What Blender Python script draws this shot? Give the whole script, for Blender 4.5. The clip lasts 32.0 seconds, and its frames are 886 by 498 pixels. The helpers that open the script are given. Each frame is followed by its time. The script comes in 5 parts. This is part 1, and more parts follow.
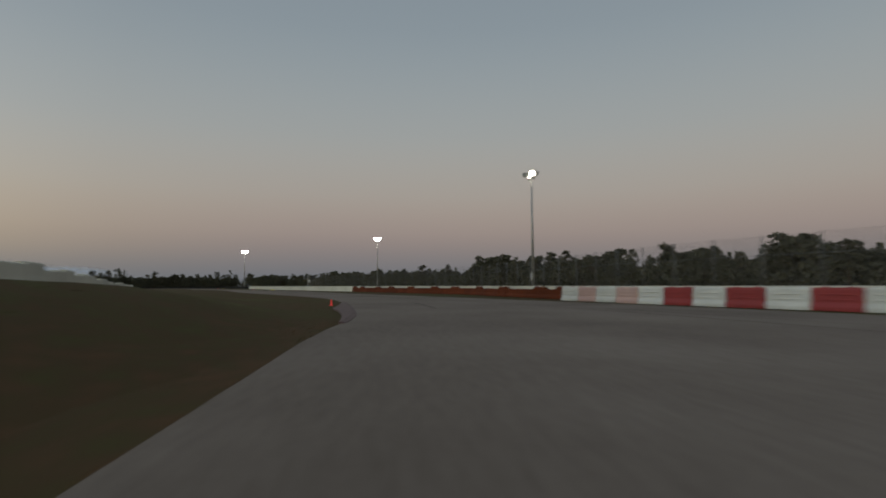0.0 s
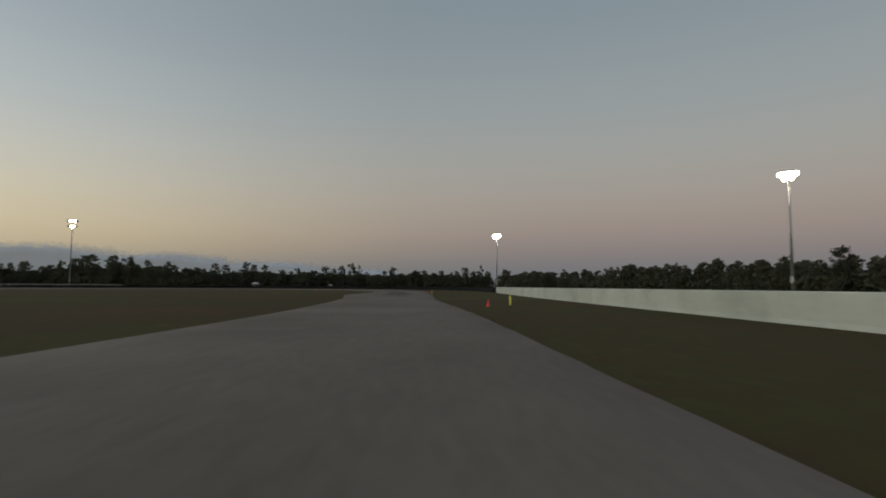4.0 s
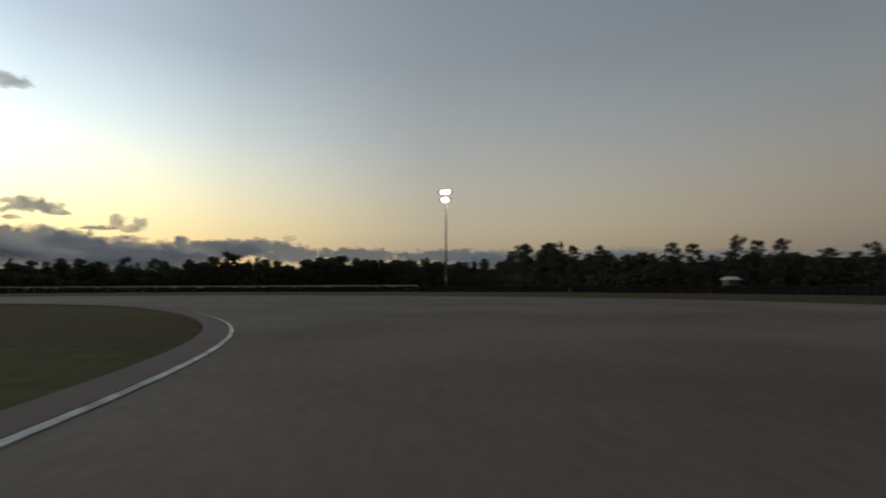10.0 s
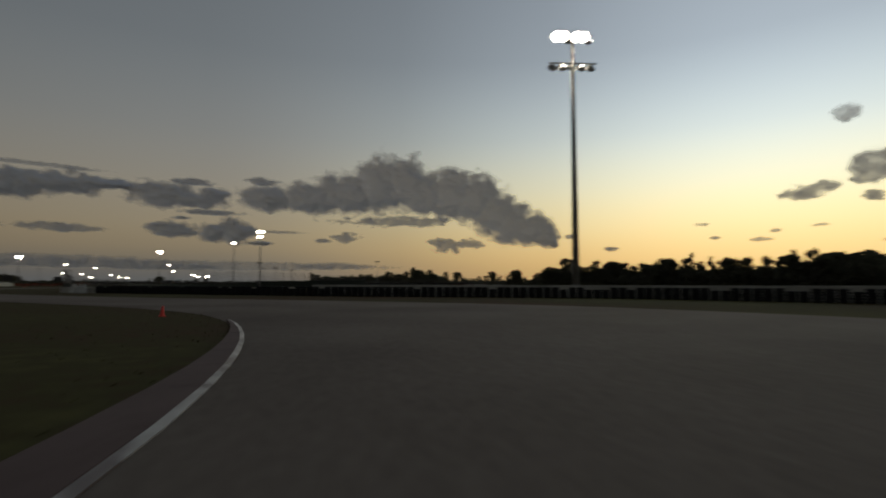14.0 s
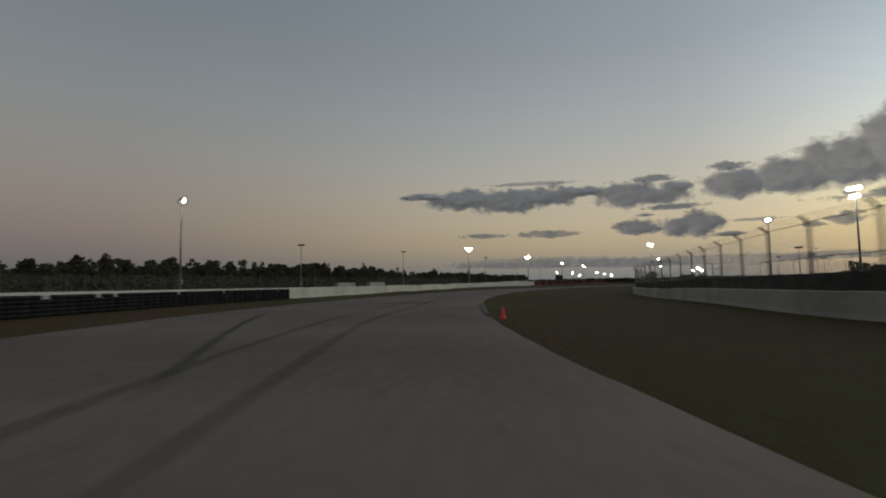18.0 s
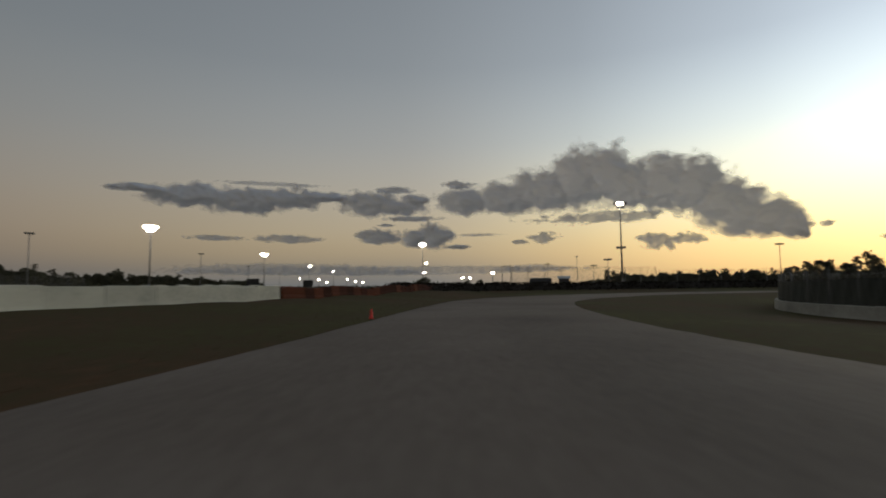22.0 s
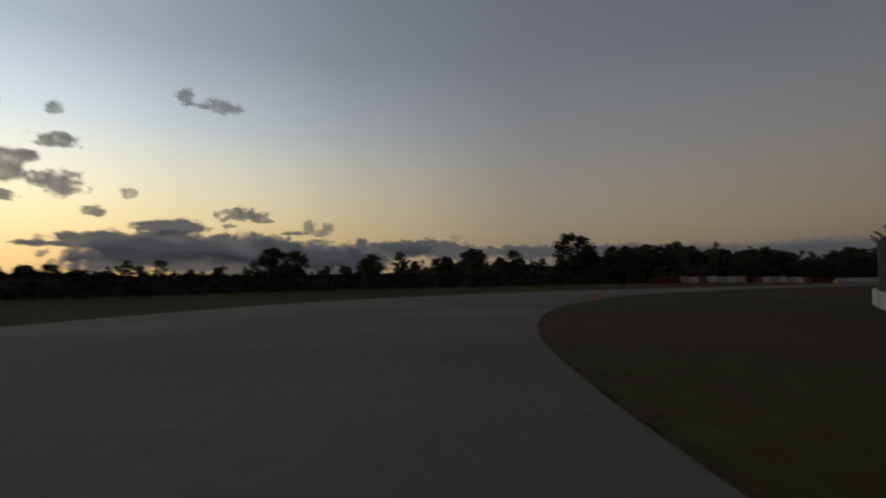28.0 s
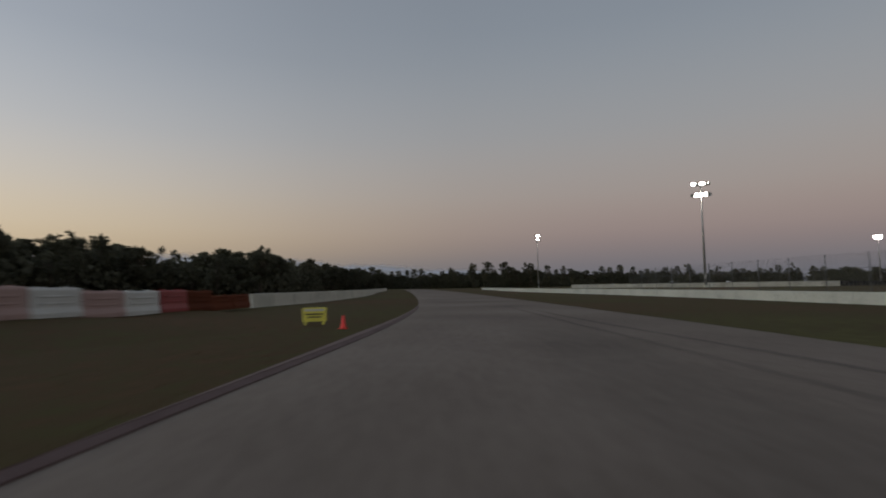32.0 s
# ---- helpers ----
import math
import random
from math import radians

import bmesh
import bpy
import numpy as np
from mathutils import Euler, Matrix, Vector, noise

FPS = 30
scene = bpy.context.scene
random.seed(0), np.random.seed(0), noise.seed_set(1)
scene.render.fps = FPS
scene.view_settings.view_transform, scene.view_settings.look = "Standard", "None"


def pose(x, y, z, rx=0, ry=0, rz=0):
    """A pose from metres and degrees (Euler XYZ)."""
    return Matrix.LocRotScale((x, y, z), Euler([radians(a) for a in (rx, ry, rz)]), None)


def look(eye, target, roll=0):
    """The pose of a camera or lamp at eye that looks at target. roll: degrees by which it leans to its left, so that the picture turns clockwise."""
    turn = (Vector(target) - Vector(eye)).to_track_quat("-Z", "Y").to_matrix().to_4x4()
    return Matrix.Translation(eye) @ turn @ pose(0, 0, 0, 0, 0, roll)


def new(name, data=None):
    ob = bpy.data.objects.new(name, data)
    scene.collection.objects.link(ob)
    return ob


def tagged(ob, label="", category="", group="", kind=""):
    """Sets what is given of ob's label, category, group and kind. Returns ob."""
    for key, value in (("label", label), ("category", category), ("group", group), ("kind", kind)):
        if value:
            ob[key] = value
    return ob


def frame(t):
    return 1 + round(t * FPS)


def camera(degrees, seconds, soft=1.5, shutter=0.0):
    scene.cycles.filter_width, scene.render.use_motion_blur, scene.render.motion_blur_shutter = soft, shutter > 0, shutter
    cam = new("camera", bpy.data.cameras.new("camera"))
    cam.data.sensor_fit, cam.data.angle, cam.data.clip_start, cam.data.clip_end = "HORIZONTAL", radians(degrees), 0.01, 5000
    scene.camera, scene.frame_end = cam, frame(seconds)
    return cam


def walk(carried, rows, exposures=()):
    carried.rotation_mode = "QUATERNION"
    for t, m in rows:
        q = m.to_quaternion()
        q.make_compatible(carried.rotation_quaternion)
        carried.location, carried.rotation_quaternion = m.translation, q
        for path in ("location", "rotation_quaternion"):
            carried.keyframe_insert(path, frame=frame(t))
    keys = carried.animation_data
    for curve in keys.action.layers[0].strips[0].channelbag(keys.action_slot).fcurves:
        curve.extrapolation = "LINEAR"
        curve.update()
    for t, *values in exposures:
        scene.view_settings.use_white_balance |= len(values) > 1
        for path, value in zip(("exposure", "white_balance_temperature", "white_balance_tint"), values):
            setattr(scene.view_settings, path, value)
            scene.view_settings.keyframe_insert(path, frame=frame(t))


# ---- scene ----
# ---------------------------------------------------------------- camera
cam = camera(81.0, 32.0, soft=1.9, shutter=0.4)
EYE = 1.106
# seconds, x, y, heading from +x, pitch, lean
DRIVE = (
    (0.0, 0.00, 0.01, 9.59, 4.02, -0.22), (0.5, 14.26, 3.68, 14.27, 3.95, -0.41), (1.0, 28.63, 8.68, 19.37, 4.14, -0.46),
    (1.5, 43.11, 14.99, 23.79, 4.29, -0.38), (2.0, 57.62, 22.59, 28.10, 4.44, -0.52), (2.5, 72.02, 31.41, 31.86, 4.52, -0.32),
    (3.0, 86.11, 41.27, 34.60, 4.55, -0.03), (3.5, 99.78, 51.84, 36.37, 4.36, 0.20), (4.0, 113.00, 62.71, 37.32, 4.13, 0.35),
    (4.5, 125.72, 73.49, 37.81, 3.95, 0.51), (5.0, 137.81, 83.85, 38.07, 3.84, 0.73), (5.5, 149.13, 93.56, 38.21, 3.81, 1.00),
    (6.0, 159.57, 102.50, 38.34, 3.86, 1.25), (6.5, 169.04, 110.72, 39.13, 3.90, 1.34), (7.0, 177.48, 118.43, 41.07, 3.50, 1.04),
    (7.5, 184.75, 125.99, 46.34, 3.64, 0.11), (8.0, 190.69, 133.66, 53.60, 3.73, -0.56), (8.5, 195.12, 141.65, 63.56, 3.85, -0.74),
    (9.0, 197.99, 149.96, 73.71, 3.84, -0.34), (9.5, 199.30, 158.49, 83.92, 3.91, -0.23), (10.0, 199.00, 166.99, 94.94, 3.97, -0.24),
    (10.5, 197.10, 175.15, 106.38, 4.06, -0.14), (11.0, 193.64, 182.63, 118.32, 4.11, -0.05), (11.5, 188.67, 189.08, 131.34, 4.03, -0.06),
    (12.0, 182.37, 194.28, 143.90, 3.98, -0.04), (12.5, 175.00, 198.02, 156.04, 3.89, -0.02), (13.0, 166.95, 200.15, 167.88, 3.90, 0.01),
    (13.5, 158.68, 200.57, 179.82, 3.94, 0.03), (14.0, 150.68, 199.29, 192.25, 3.99, 0.12), (14.5, 143.32, 196.37, 205.01, 3.94, 0.22),
    (15.0, 136.77, 191.82, 217.97, 3.82, 0.39), (15.5, 131.04, 185.67, 228.84, 3.71, 0.51), (16.0, 126.02, 178.04, 236.82, 3.77, 0.24),
    (16.5, 121.46, 169.13, 241.45, 3.87, -0.21), (17.0, 117.01, 159.24, 242.99, 3.96, -0.70), (17.5, 112.30, 148.69, 242.24, 4.00, -1.04),
    (18.0, 107.03, 137.81, 240.20, 3.92, -0.99), (18.5, 101.14, 126.78, 237.44, 3.80, -0.77), (19.0, 94.58, 115.81, 234.46, 3.99, -0.57),
    (19.5, 87.36, 105.07, 231.31, 3.93, -0.57), (20.0, 79.51, 94.68, 228.12, 3.94, -0.49), (20.5, 71.05, 84.75, 224.82, 4.03, -0.31),
    (21.0, 62.04, 75.42, 220.91, 4.14, -0.27), (21.5, 52.51, 66.85, 216.83, 4.08, -0.35), (22.0, 42.56, 59.21, 212.00, 4.40, -0.70),
    (22.5, 32.22, 52.69, 206.42, 4.00, -0.99), (23.0, 21.53, 47.51, 199.35, 3.90, -1.09), (23.5, 10.58, 43.80, 191.70, 3.56, -1.28),
    (24.0, -0.42, 41.67, 183.80, 3.68, -1.71), (24.5, -11.22, 41.18, 175.18, 3.73, -1.84), (25.0, -21.59, 42.33, 166.04, 3.81, -1.68),
    (25.5, -31.35, 45.08, 156.45, 3.83, -1.64), (26.0, -40.24, 49.34, 146.39, 3.79, -1.56), (26.5, -48.08, 54.94, 136.68, 3.87, -1.48),
    (27.0, -54.75, 61.71, 126.84, 3.88, -1.23), (27.5, -60.13, 69.50, 116.82, 3.85, -1.04), (28.0, -64.10, 78.15, 106.83, 3.79, -0.96),
    (28.5, -66.58, 87.51, 97.13, 3.74, -0.96), (29.0, -67.47, 97.43, 87.84, 3.79, -0.88), (29.5, -66.67, 107.75, 78.48, 3.89, -0.74),
    (30.0, -64.10, 118.30, 69.19, 3.89, -0.88), (30.5, -59.79, 128.92, 60.80, 4.17, -1.18), (31.0, -53.90, 139.48, 54.78, 4.70, -1.45),
    (31.5, -46.55, 149.87, 49.08, 4.62, -1.33), (32.0, -37.77, 160.06, 43.49, 4.16, -0.87))


def ride(x, y, turn, up, lean):
    a, b = radians(turn), radians(up)
    return look((x, y, EYE), (x + math.cos(a) * math.cos(b), y + math.sin(a) * math.cos(b), EYE + math.sin(b)), lean)


walk(cam, [(t, ride(*p)) for t, *p in DRIVE],
     [(0, 0.05, 6700, 9), (3, 0.03, 6700, 7), (6, 0.0, 6650, 9), (8, -0.05, 6600, 8), (9, -0.25, 6600, 8), (10, -0.55, 6650, 10), (11, -0.85, 6700, 12), (12, -1.2, 6800, 11), (13, -1.45, 6900, 10.5), (14, -1.4, 6900, 11),
      (15, -1.1, 6850, 11), (16, -0.75, 6800, 12), (18, -0.45, 6750, 10), (19, -0.4, 6750, 9), (20, -0.45, 6800, 9), (21, -0.55, 6850, 9), (22, -0.7, 6900, 12), (23, -0.88, 6900, 13), (24, -1.22, 6830, 12),
      (26, -1.6, 6720, 12), (28, -1.35, 6700, 16), (29, -1.0, 6550, 16), (30, -0.7, 6500, 13), (31, -0.45, 6550, 13), (32, -0.1, 6650, 16)])


# ---------------------------------------------------------------- small helpers
def lin(r, g, b):
    """Linear colour from 8-bit sRGB."""
    return tuple((c / 12.92 if c <= 0.04045 else ((c + 0.055) / 1.055) ** 2.4) for c in (r / 255, g / 255, b / 255)) + (1.0,)


def thing(name, label, category, x=0.0, y=0.0, z=0.0, turn=0.0, group="", kind=""):
    ob = new(name)
    ob.matrix_world = pose(x, y, z, 0, 0, turn)
    ob.empty_display_size = 0.2
    return tagged(ob, label, category, group, kind)


def mesh_of(name, bm, material, smooth=False):
    me = bpy.data.meshes.new(name)
    bm.normal_update()
    bm.to_mesh(me)
    bm.free()
    for m in material if isinstance(material, (list, tuple)) else [material]:
        me.materials.append(m)
    if smooth:
        me.polygons.foreach_set("use_smooth", [True] * len(me.polygons))
    return me


def part(name, bm, material, parent=None, label="", smooth=False, m=None):
    me = bm if isinstance(bm, bpy.types.Mesh) else mesh_of(name, bm, material, smooth)
    ob = new(name, me)
    if parent is not None:
        ob.parent = parent
    if m is not None:
        ob.matrix_local = m
    return tagged(ob, label)


def grid_mesh(name, verts, faces, material, smooth=False):
    me = bpy.data.meshes.new(name)
    me.from_pydata([tuple(map(float, v)) for v in verts], [], [tuple(map(int, f)) for f in faces])
    for m in material if isinstance(material, (list, tuple)) else [material]:
        me.materials.append(m)
    me.update()
    if smooth:
        me.polygons.foreach_set("use_smooth", [True] * len(me.polygons))
    return me


def box(bm, x0, y0, z0, x1, y1, z1, m=None, mat=0):
    v = [bm.verts.new((m @ Vector(p)) if m else p) for p in
         ((x0, y0, z0), (x1, y0, z0), (x1, y1, z0), (x0, y1, z0), (x0, y0, z1), (x1, y0, z1), (x1, y1, z1), (x0, y1, z1))]
    fs = []
    for f in ((3, 2, 1, 0), (4, 5, 6, 7), (0, 1, 5, 4), (1, 2, 6, 5), (2, 3, 7, 6), (3, 0, 4, 7)):
        fs.append(bm.faces.new([v[i] for i in f]))
        fs[-1].material_index = mat
    return fs


def tube(bm, a, b, ra, rb=None, n=8, caps=True):
    a, b = Vector(a), Vector(b)
    rb = ra if rb is None else rb
    q = (b - a).to_track_quat("Z", "Y").to_matrix()
    ring = lambda c, r: [bm.verts.new(c + q @ Vector((r * math.cos(2 * math.pi * i / n), r * math.sin(2 * math.pi * i / n), 0))) for i in range(n)]
    u, w = ring(a, ra), ring(b, rb)
    for i in range(n):
        bm.faces.new((u[i], u[(i + 1) % n], w[(i + 1) % n], w[i]))
    if caps:
        bm.faces.new(u[::-1])
        bm.faces.new(w)


def extrude_profile(bm, pts, x0, x1):
    """A profile in y, z, drawn anticlockwise, pulled along x."""
    a = [bm.verts.new((x0, y, z)) for y, z in pts]
    b = [bm.verts.new((x1, y, z)) for y, z in pts]
    n = len(pts)
    for i in range(n):
        bm.faces.new((a[i], a[(i + 1) % n], b[(i + 1) % n], b[i]))
    bm.faces.new(a[::-1])
    bm.faces.new(b)
    bmesh.ops.recalc_face_normals(bm, faces=bm.faces[:])


def spline(pts, step=2.0):
    """A smooth line through the points (any number of columns), sampled about every step metres."""
    p = np.array(pts, float)
    q = np.vstack([2 * p[0] - p[1], p, 2 * p[-1] - p[-2]])
    out = []
    for i in range(1, len(q) - 2):
        n = max(2, int(np.hypot(*(q[i + 1] - q[i])[:2]) / step))
        for u in np.arange(n) / n:
            out.append(0.5 * (2 * q[i] + (q[i + 1] - q[i - 1]) * u + (2 * q[i - 1] - 5 * q[i] + 4 * q[i + 1] - q[i + 2]) * u * u
                              + (3 * q[i] - q[i - 1] - 3 * q[i + 1] + q[i + 2]) * u ** 3))
    out.append(p[-1])
    return np.array(out)


def along(line, step, start=0.0, stop=None):
    """Places every step metres on a line: x, y, heading in degrees."""
    seg = np.hypot(*np.diff(line[:, :2], axis=0).T)
    s = np.concatenate([[0], np.cumsum(seg)])
    stop = s[-1] if stop is None else min(stop, s[-1])
    for d in np.arange(start, stop, step):
        x, y = np.interp(d, s, line[:, 0]), np.interp(d, s, line[:, 1])
        x2, y2 = np.interp(min(d + 0.5, s[-1]), s, line[:, 0]), np.interp(min(d + 0.5, s[-1]), s, line[:, 1])
        x1, y1 = np.interp(max(d - 0.5, 0), s, line[:, 0]), np.interp(max(d - 0.5, 0), s, line[:, 1])
        yield x, y, math.degrees(math.atan2(y2 - y1, x2 - x1))


# ---------------------------------------------------------------- sky and light
GLOW = 155.0  # the bearing of the sunset


def sky():
    w = bpy.data.worlds.new("dusk")
    w.use_nodes = True
    scene.world = w
    nt = w.node_tree
    nt.nodes.clear()
    add = nt.nodes.new
    out, bg, co = add("ShaderNodeOutputWorld"), add("ShaderNodeBackground"), add("ShaderNodeTexCoord")
    nrm = add("ShaderNodeVectorMath")
    nrm.operation = "NORMALIZE"
    nt.links.new(co.outputs["Generated"], nrm.inputs[0])
    sep = add("ShaderNodeSeparateXYZ")
    nt.links.new(nrm.outputs[0], sep.inputs[0])
    flat = add("ShaderNodeVectorMath")
    flat.operation = "MULTIPLY"
    flat.inputs[1].default_value = (1, 1, 0)
    nt.links.new(nrm.outputs[0], flat.inputs[0])
    fn = add("ShaderNodeVectorMath")
    fn.operation = "NORMALIZE"
    nt.links.new(flat.outputs[0], fn.inputs[0])
    dot = add("ShaderNodeVectorMath")
    dot.operation = "DOT_PRODUCT"
    dot.inputs[1].default_value = (math.cos(radians(GLOW)), math.sin(radians(GLOW)), 0)
    nt.links.new(fn.outputs[0], dot.inputs[0])

    def ramp(stops):
        r = add("ShaderNodeValToRGB")
        r.color_ramp.interpolation = "B_SPLINE"
        e = r.color_ramp.elements
        while len(e) < len(stops):
            e.new(0.5)
        for el, (p, c) in zip(e, stops):
            el.position, el.color = p, lin(*c)
        nt.links.new(sep.outputs["Z"], r.inputs[0])
        return r
    west = ramp(((0.0, (192, 156, 104)), (0.05, (222, 187, 124)), (0.11, (230, 212, 158)), (0.18, (220, 220, 192)),
                 (0.27, (186, 202, 208)), (0.40, (140, 153, 167)), (0.70, (112, 122, 134))))
    side = ramp(((0.0, (112, 117, 122)), (0.03, (132, 130, 124)), (0.065, (172, 157, 130)), (0.11, (182, 171, 146)), (0.18, (176, 173, 162)),
                 (0.27, (160, 166, 168)), (0.40, (138, 149, 158)), (0.70, (112, 122, 134))))
    east = ramp(((0.0, (98, 106, 116)), (0.05, (124, 120, 122)), (0.10, (150, 136, 131)), (0.17, (160, 153, 146)),
                 (0.28, (154, 159, 160)), (0.45, (132, 146, 157)), (0.75, (112, 122, 134))))

    def share(lo, hi):
        m = add("ShaderNodeMapRange")
        m.interpolation_type = "SMOOTHSTEP"
        m.inputs["From Min"].default_value, m.inputs["From Max"].default_value = lo, hi
        nt.links.new(dot.outputs["Value"], m.inputs["Value"])
        return m
    m1, m2 = add("ShaderNodeMix"), add("ShaderNodeMix")
    m1.data_type = m2.data_type = "RGBA"
    s1, s2 = share(-0.7, 0.35), share(0.48, 1.0)
    nt.links.new(s1.outputs[0], m1.inputs["Factor"])
    nt.links.new(east.outputs[0], m1.inputs[6])
    nt.links.new(side.outputs[0], m1.inputs[7])
    nt.links.new(s2.outputs[0], m2.inputs["Factor"])
    nt.links.new(m1.outputs[2], m2.inputs[6])
    nt.links.new(west.outputs[0], m2.inputs[7])
    # the west glows far brighter than the east
    power = add("ShaderNodeMath")
    power.operation = "POWER"
    power.inputs[0].default_value = 2.0
    near = add("ShaderNodeVectorMath")
    near.operation = "DOT_PRODUCT"
    near.inputs[1].default_value = (math.cos(radians(GLOW + 2)), math.sin(radians(GLOW + 2)), 0)
    nt.links.new(fn.outputs[0], near.inputs[0])
    half = add("ShaderNodeMath")
    half.operation, half.inputs[1].default_value, half.inputs[2].default_value = "MULTIPLY_ADD", 0.5, 0.5
    nt.links.new(near.outputs["Value"], half.inputs[0])
    lift = add("ShaderNodeValToRGB")
    e = lift.color_ramp.elements
    stops = ((0.29, 0.0), (0.415, 0.05), (0.585, 0.17), (0.75, 0.30), (0.883, 0.48), (0.96, 0.72), (1.0, 0.96))
    while len(e) < len(stops):
        e.new(0.5)
    for el, (p, c) in zip(e, stops):
        el.position, el.color = p, (c, c, c, 1)
    nt.links.new(half.outputs[0], lift.inputs[0])
    twice = add("ShaderNodeMath")
    twice.operation, twice.inputs[1].default_value = "MULTIPLY", 2.0
    nt.links.new(lift.outputs[0], twice.inputs[0])
    nt.links.new(twice.outputs[0], power.inputs[1])
    nt.links.new(power.outputs[0], bg.inputs["Strength"])
    nt.links.new(m2.outputs[2], bg.inputs["Color"])
    nt.links.new(bg.outputs[0], out.inputs[0])


sky()


# ---------------------------------------------------------------- materials
def material(name, colours, scale=1.0, rough=0.8, bump=0.0, fine=None, spec=0.5, metal=0.0, bump_scale=None, spread=(0.3, 0.7), rnd=0.0):
    """A surface with two scales of variation between the colours, in metres of the world."""
    m = bpy.data.materials.new(name)
    m.use_nodes = True
    nt = m.node_tree
    b = nt.nodes["Principled BSDF"]
    b.inputs["Roughness"].default_value, b.inputs["Metallic"].default_value = rough, metal
    b.inputs["Specular IOR Level"].default_value = spec
    geo = nt.nodes.new("ShaderNodeNewGeometry")
    pos = geo.outputs["Position"]
    n1, n2 = nt.nodes.new("ShaderNodeTexNoise"), nt.nodes.new("ShaderNodeTexNoise")
    n1.inputs["Scale"].default_value, n1.inputs["Detail"].default_value = scale, 4
    n2.inputs["Scale"].default_value, n2.inputs["Detail"].default_value = fine or scale * 12, 3
    nt.links.new(pos, n1.inputs["Vector"])
    nt.links.new(pos, n2.inputs["Vector"])
    mix = nt.nodes.new("ShaderNodeMath")
    mix.operation = "MULTIPLY_ADD"
    mix.inputs[1].default_value = 0.4
    nt.links.new(n2.outputs["Fac"], mix.inputs[0])
    sc = nt.nodes.new("ShaderNodeMath")
    sc.operation = "MULTIPLY"
    sc.inputs[1].default_value = 0.6
    nt.links.new(n1.outputs["Fac"], sc.inputs[0])
    nt.links.new(sc.outputs[0], mix.inputs[2])
    r = nt.nodes.new("ShaderNodeValToRGB")
    e = r.color_ramp.elements
    while len(e) < len(colours):
        e.new(0.5)
    for i, (el, c) in enumerate(zip(e, colours)):
        el.position = spread[0] + (spread[1] - spread[0]) * i / max(1, len(colours) - 1)
        el.color = (*c, 1) if len(c) == 3 else c
    nt.links.new(mix.outputs[0], r.inputs[0])
    col = r.outputs[0]
    if rnd:
        oi = nt.nodes.new("ShaderNodeObjectInfo")
        hs = nt.nodes.new("ShaderNodeHueSaturation")
        mr = nt.nodes.new("ShaderNodeMapRange")
        mr.inputs["To Min"].default_value, mr.inputs["To Max"].default_value = 1 - rnd, 1 + rnd
        nt.links.new(oi.outputs["Random"], mr.inputs["Value"])
        nt.links.new(mr.outputs[0], hs.inputs["Value"])
        nt.links.new(col, hs.inputs["Color"])
        col = hs.outputs[0]
    nt.links.new(col, b.inputs["Base Color"])
    if bump:
        bp = nt.nodes.new("ShaderNodeBump")
        bp.inputs["Strength"].default_value, bp.inputs["Distance"].default_value = bump, 0.02
        if bump_scale:
            n3 = nt.nodes.new("ShaderNodeTexNoise")
            n3.inputs["Scale"].default_value = bump_scale
            nt.links.new(pos, n3.inputs["Vector"])
            nt.links.new(n3.outputs["Fac"], bp.inputs["Height"])
        else:
            nt.links.new(n2.outputs["Fac"], bp.inputs["Height"])
        nt.links.new(bp.outputs[0], b.inputs["Normal"])
    return m


def glowing(name, colour, strength):
    m = bpy.data.materials.new(name)
    m.use_nodes = True
    b = m.node_tree.nodes["Principled BSDF"]
    b.inputs["Base Color"].default_value = (0.8, 0.8, 0.8, 1)
    b.inputs["Emission Color"].default_value, b.inputs["Emission Strength"].default_value = (*colour, 1), strength
    return m


ASPHALT = material("asphalt", ((0.110, 0.088, 0.071), (0.150, 0.122, 0.100), (0.190, 0.158, 0.131)), 0.16, 0.8, 0.35, fine=7.0, spec=0.08, spread=(0.34, 0.66))
GRASS = material("dry_grass", ((0.084, 0.046, 0.023), (0.061, 0.041, 0.019), (0.056, 0.050, 0.018), (0.078, 0.072, 0.025)), 0.06, 0.95, 0.6, fine=2.2, spec=0.08, bump_scale=40, spread=(0.36, 0.64))
CONCRETE = material("painted_concrete", ((0.34, 0.335, 0.285), (0.47, 0.465, 0.395), (0.53, 0.525, 0.45)), 0.5, 0.8, 0.2, fine=5, rnd=0.06)
# a darker concrete for the inner and hairpin walls
DARKER_CONCRETE = material("darker_grey_concrete", ((0.21, 0.205, 0.175), (0.32, 0.31, 0.265), (0.41, 0.40, 0.345)), 0.45, 0.85, 0.25, fine=4, rnd=0.08)
KERB_RED = material("worn_red_kerb_paint", ((0.074, 0.043, 0.038), (0.110, 0.070, 0.062)), 1.0, 0.85, 0.2, fine=9)
KERB_WHITE = material("worn_white_kerb_paint", ((0.11, 0.085, 0.078), (0.30, 0.28, 0.26), (0.44, 0.43, 0.40)), 0.9, 0.42, 0.6, fine=5, spread=(0.42, 0.58))
PLASTIC_WHITE = material("weathered_white_plastic", ((0.38, 0.39, 0.37), (0.53, 0.54, 0.51)), 0.8, 0.55, 0.1, rnd=0.08)
PLASTIC_RED = material("faded_red_plastic", ((0.19, 0.016, 0.018), (0.24, 0.025, 0.024)), 0.8, 0.55, 0.1, rnd=0.12)
PLASTIC_PINK = material("bleached_red_plastic", ((0.33, 0.21, 0.19), (0.40, 0.28, 0.25)), 0.8, 0.6, 0.1, rnd=0.1)
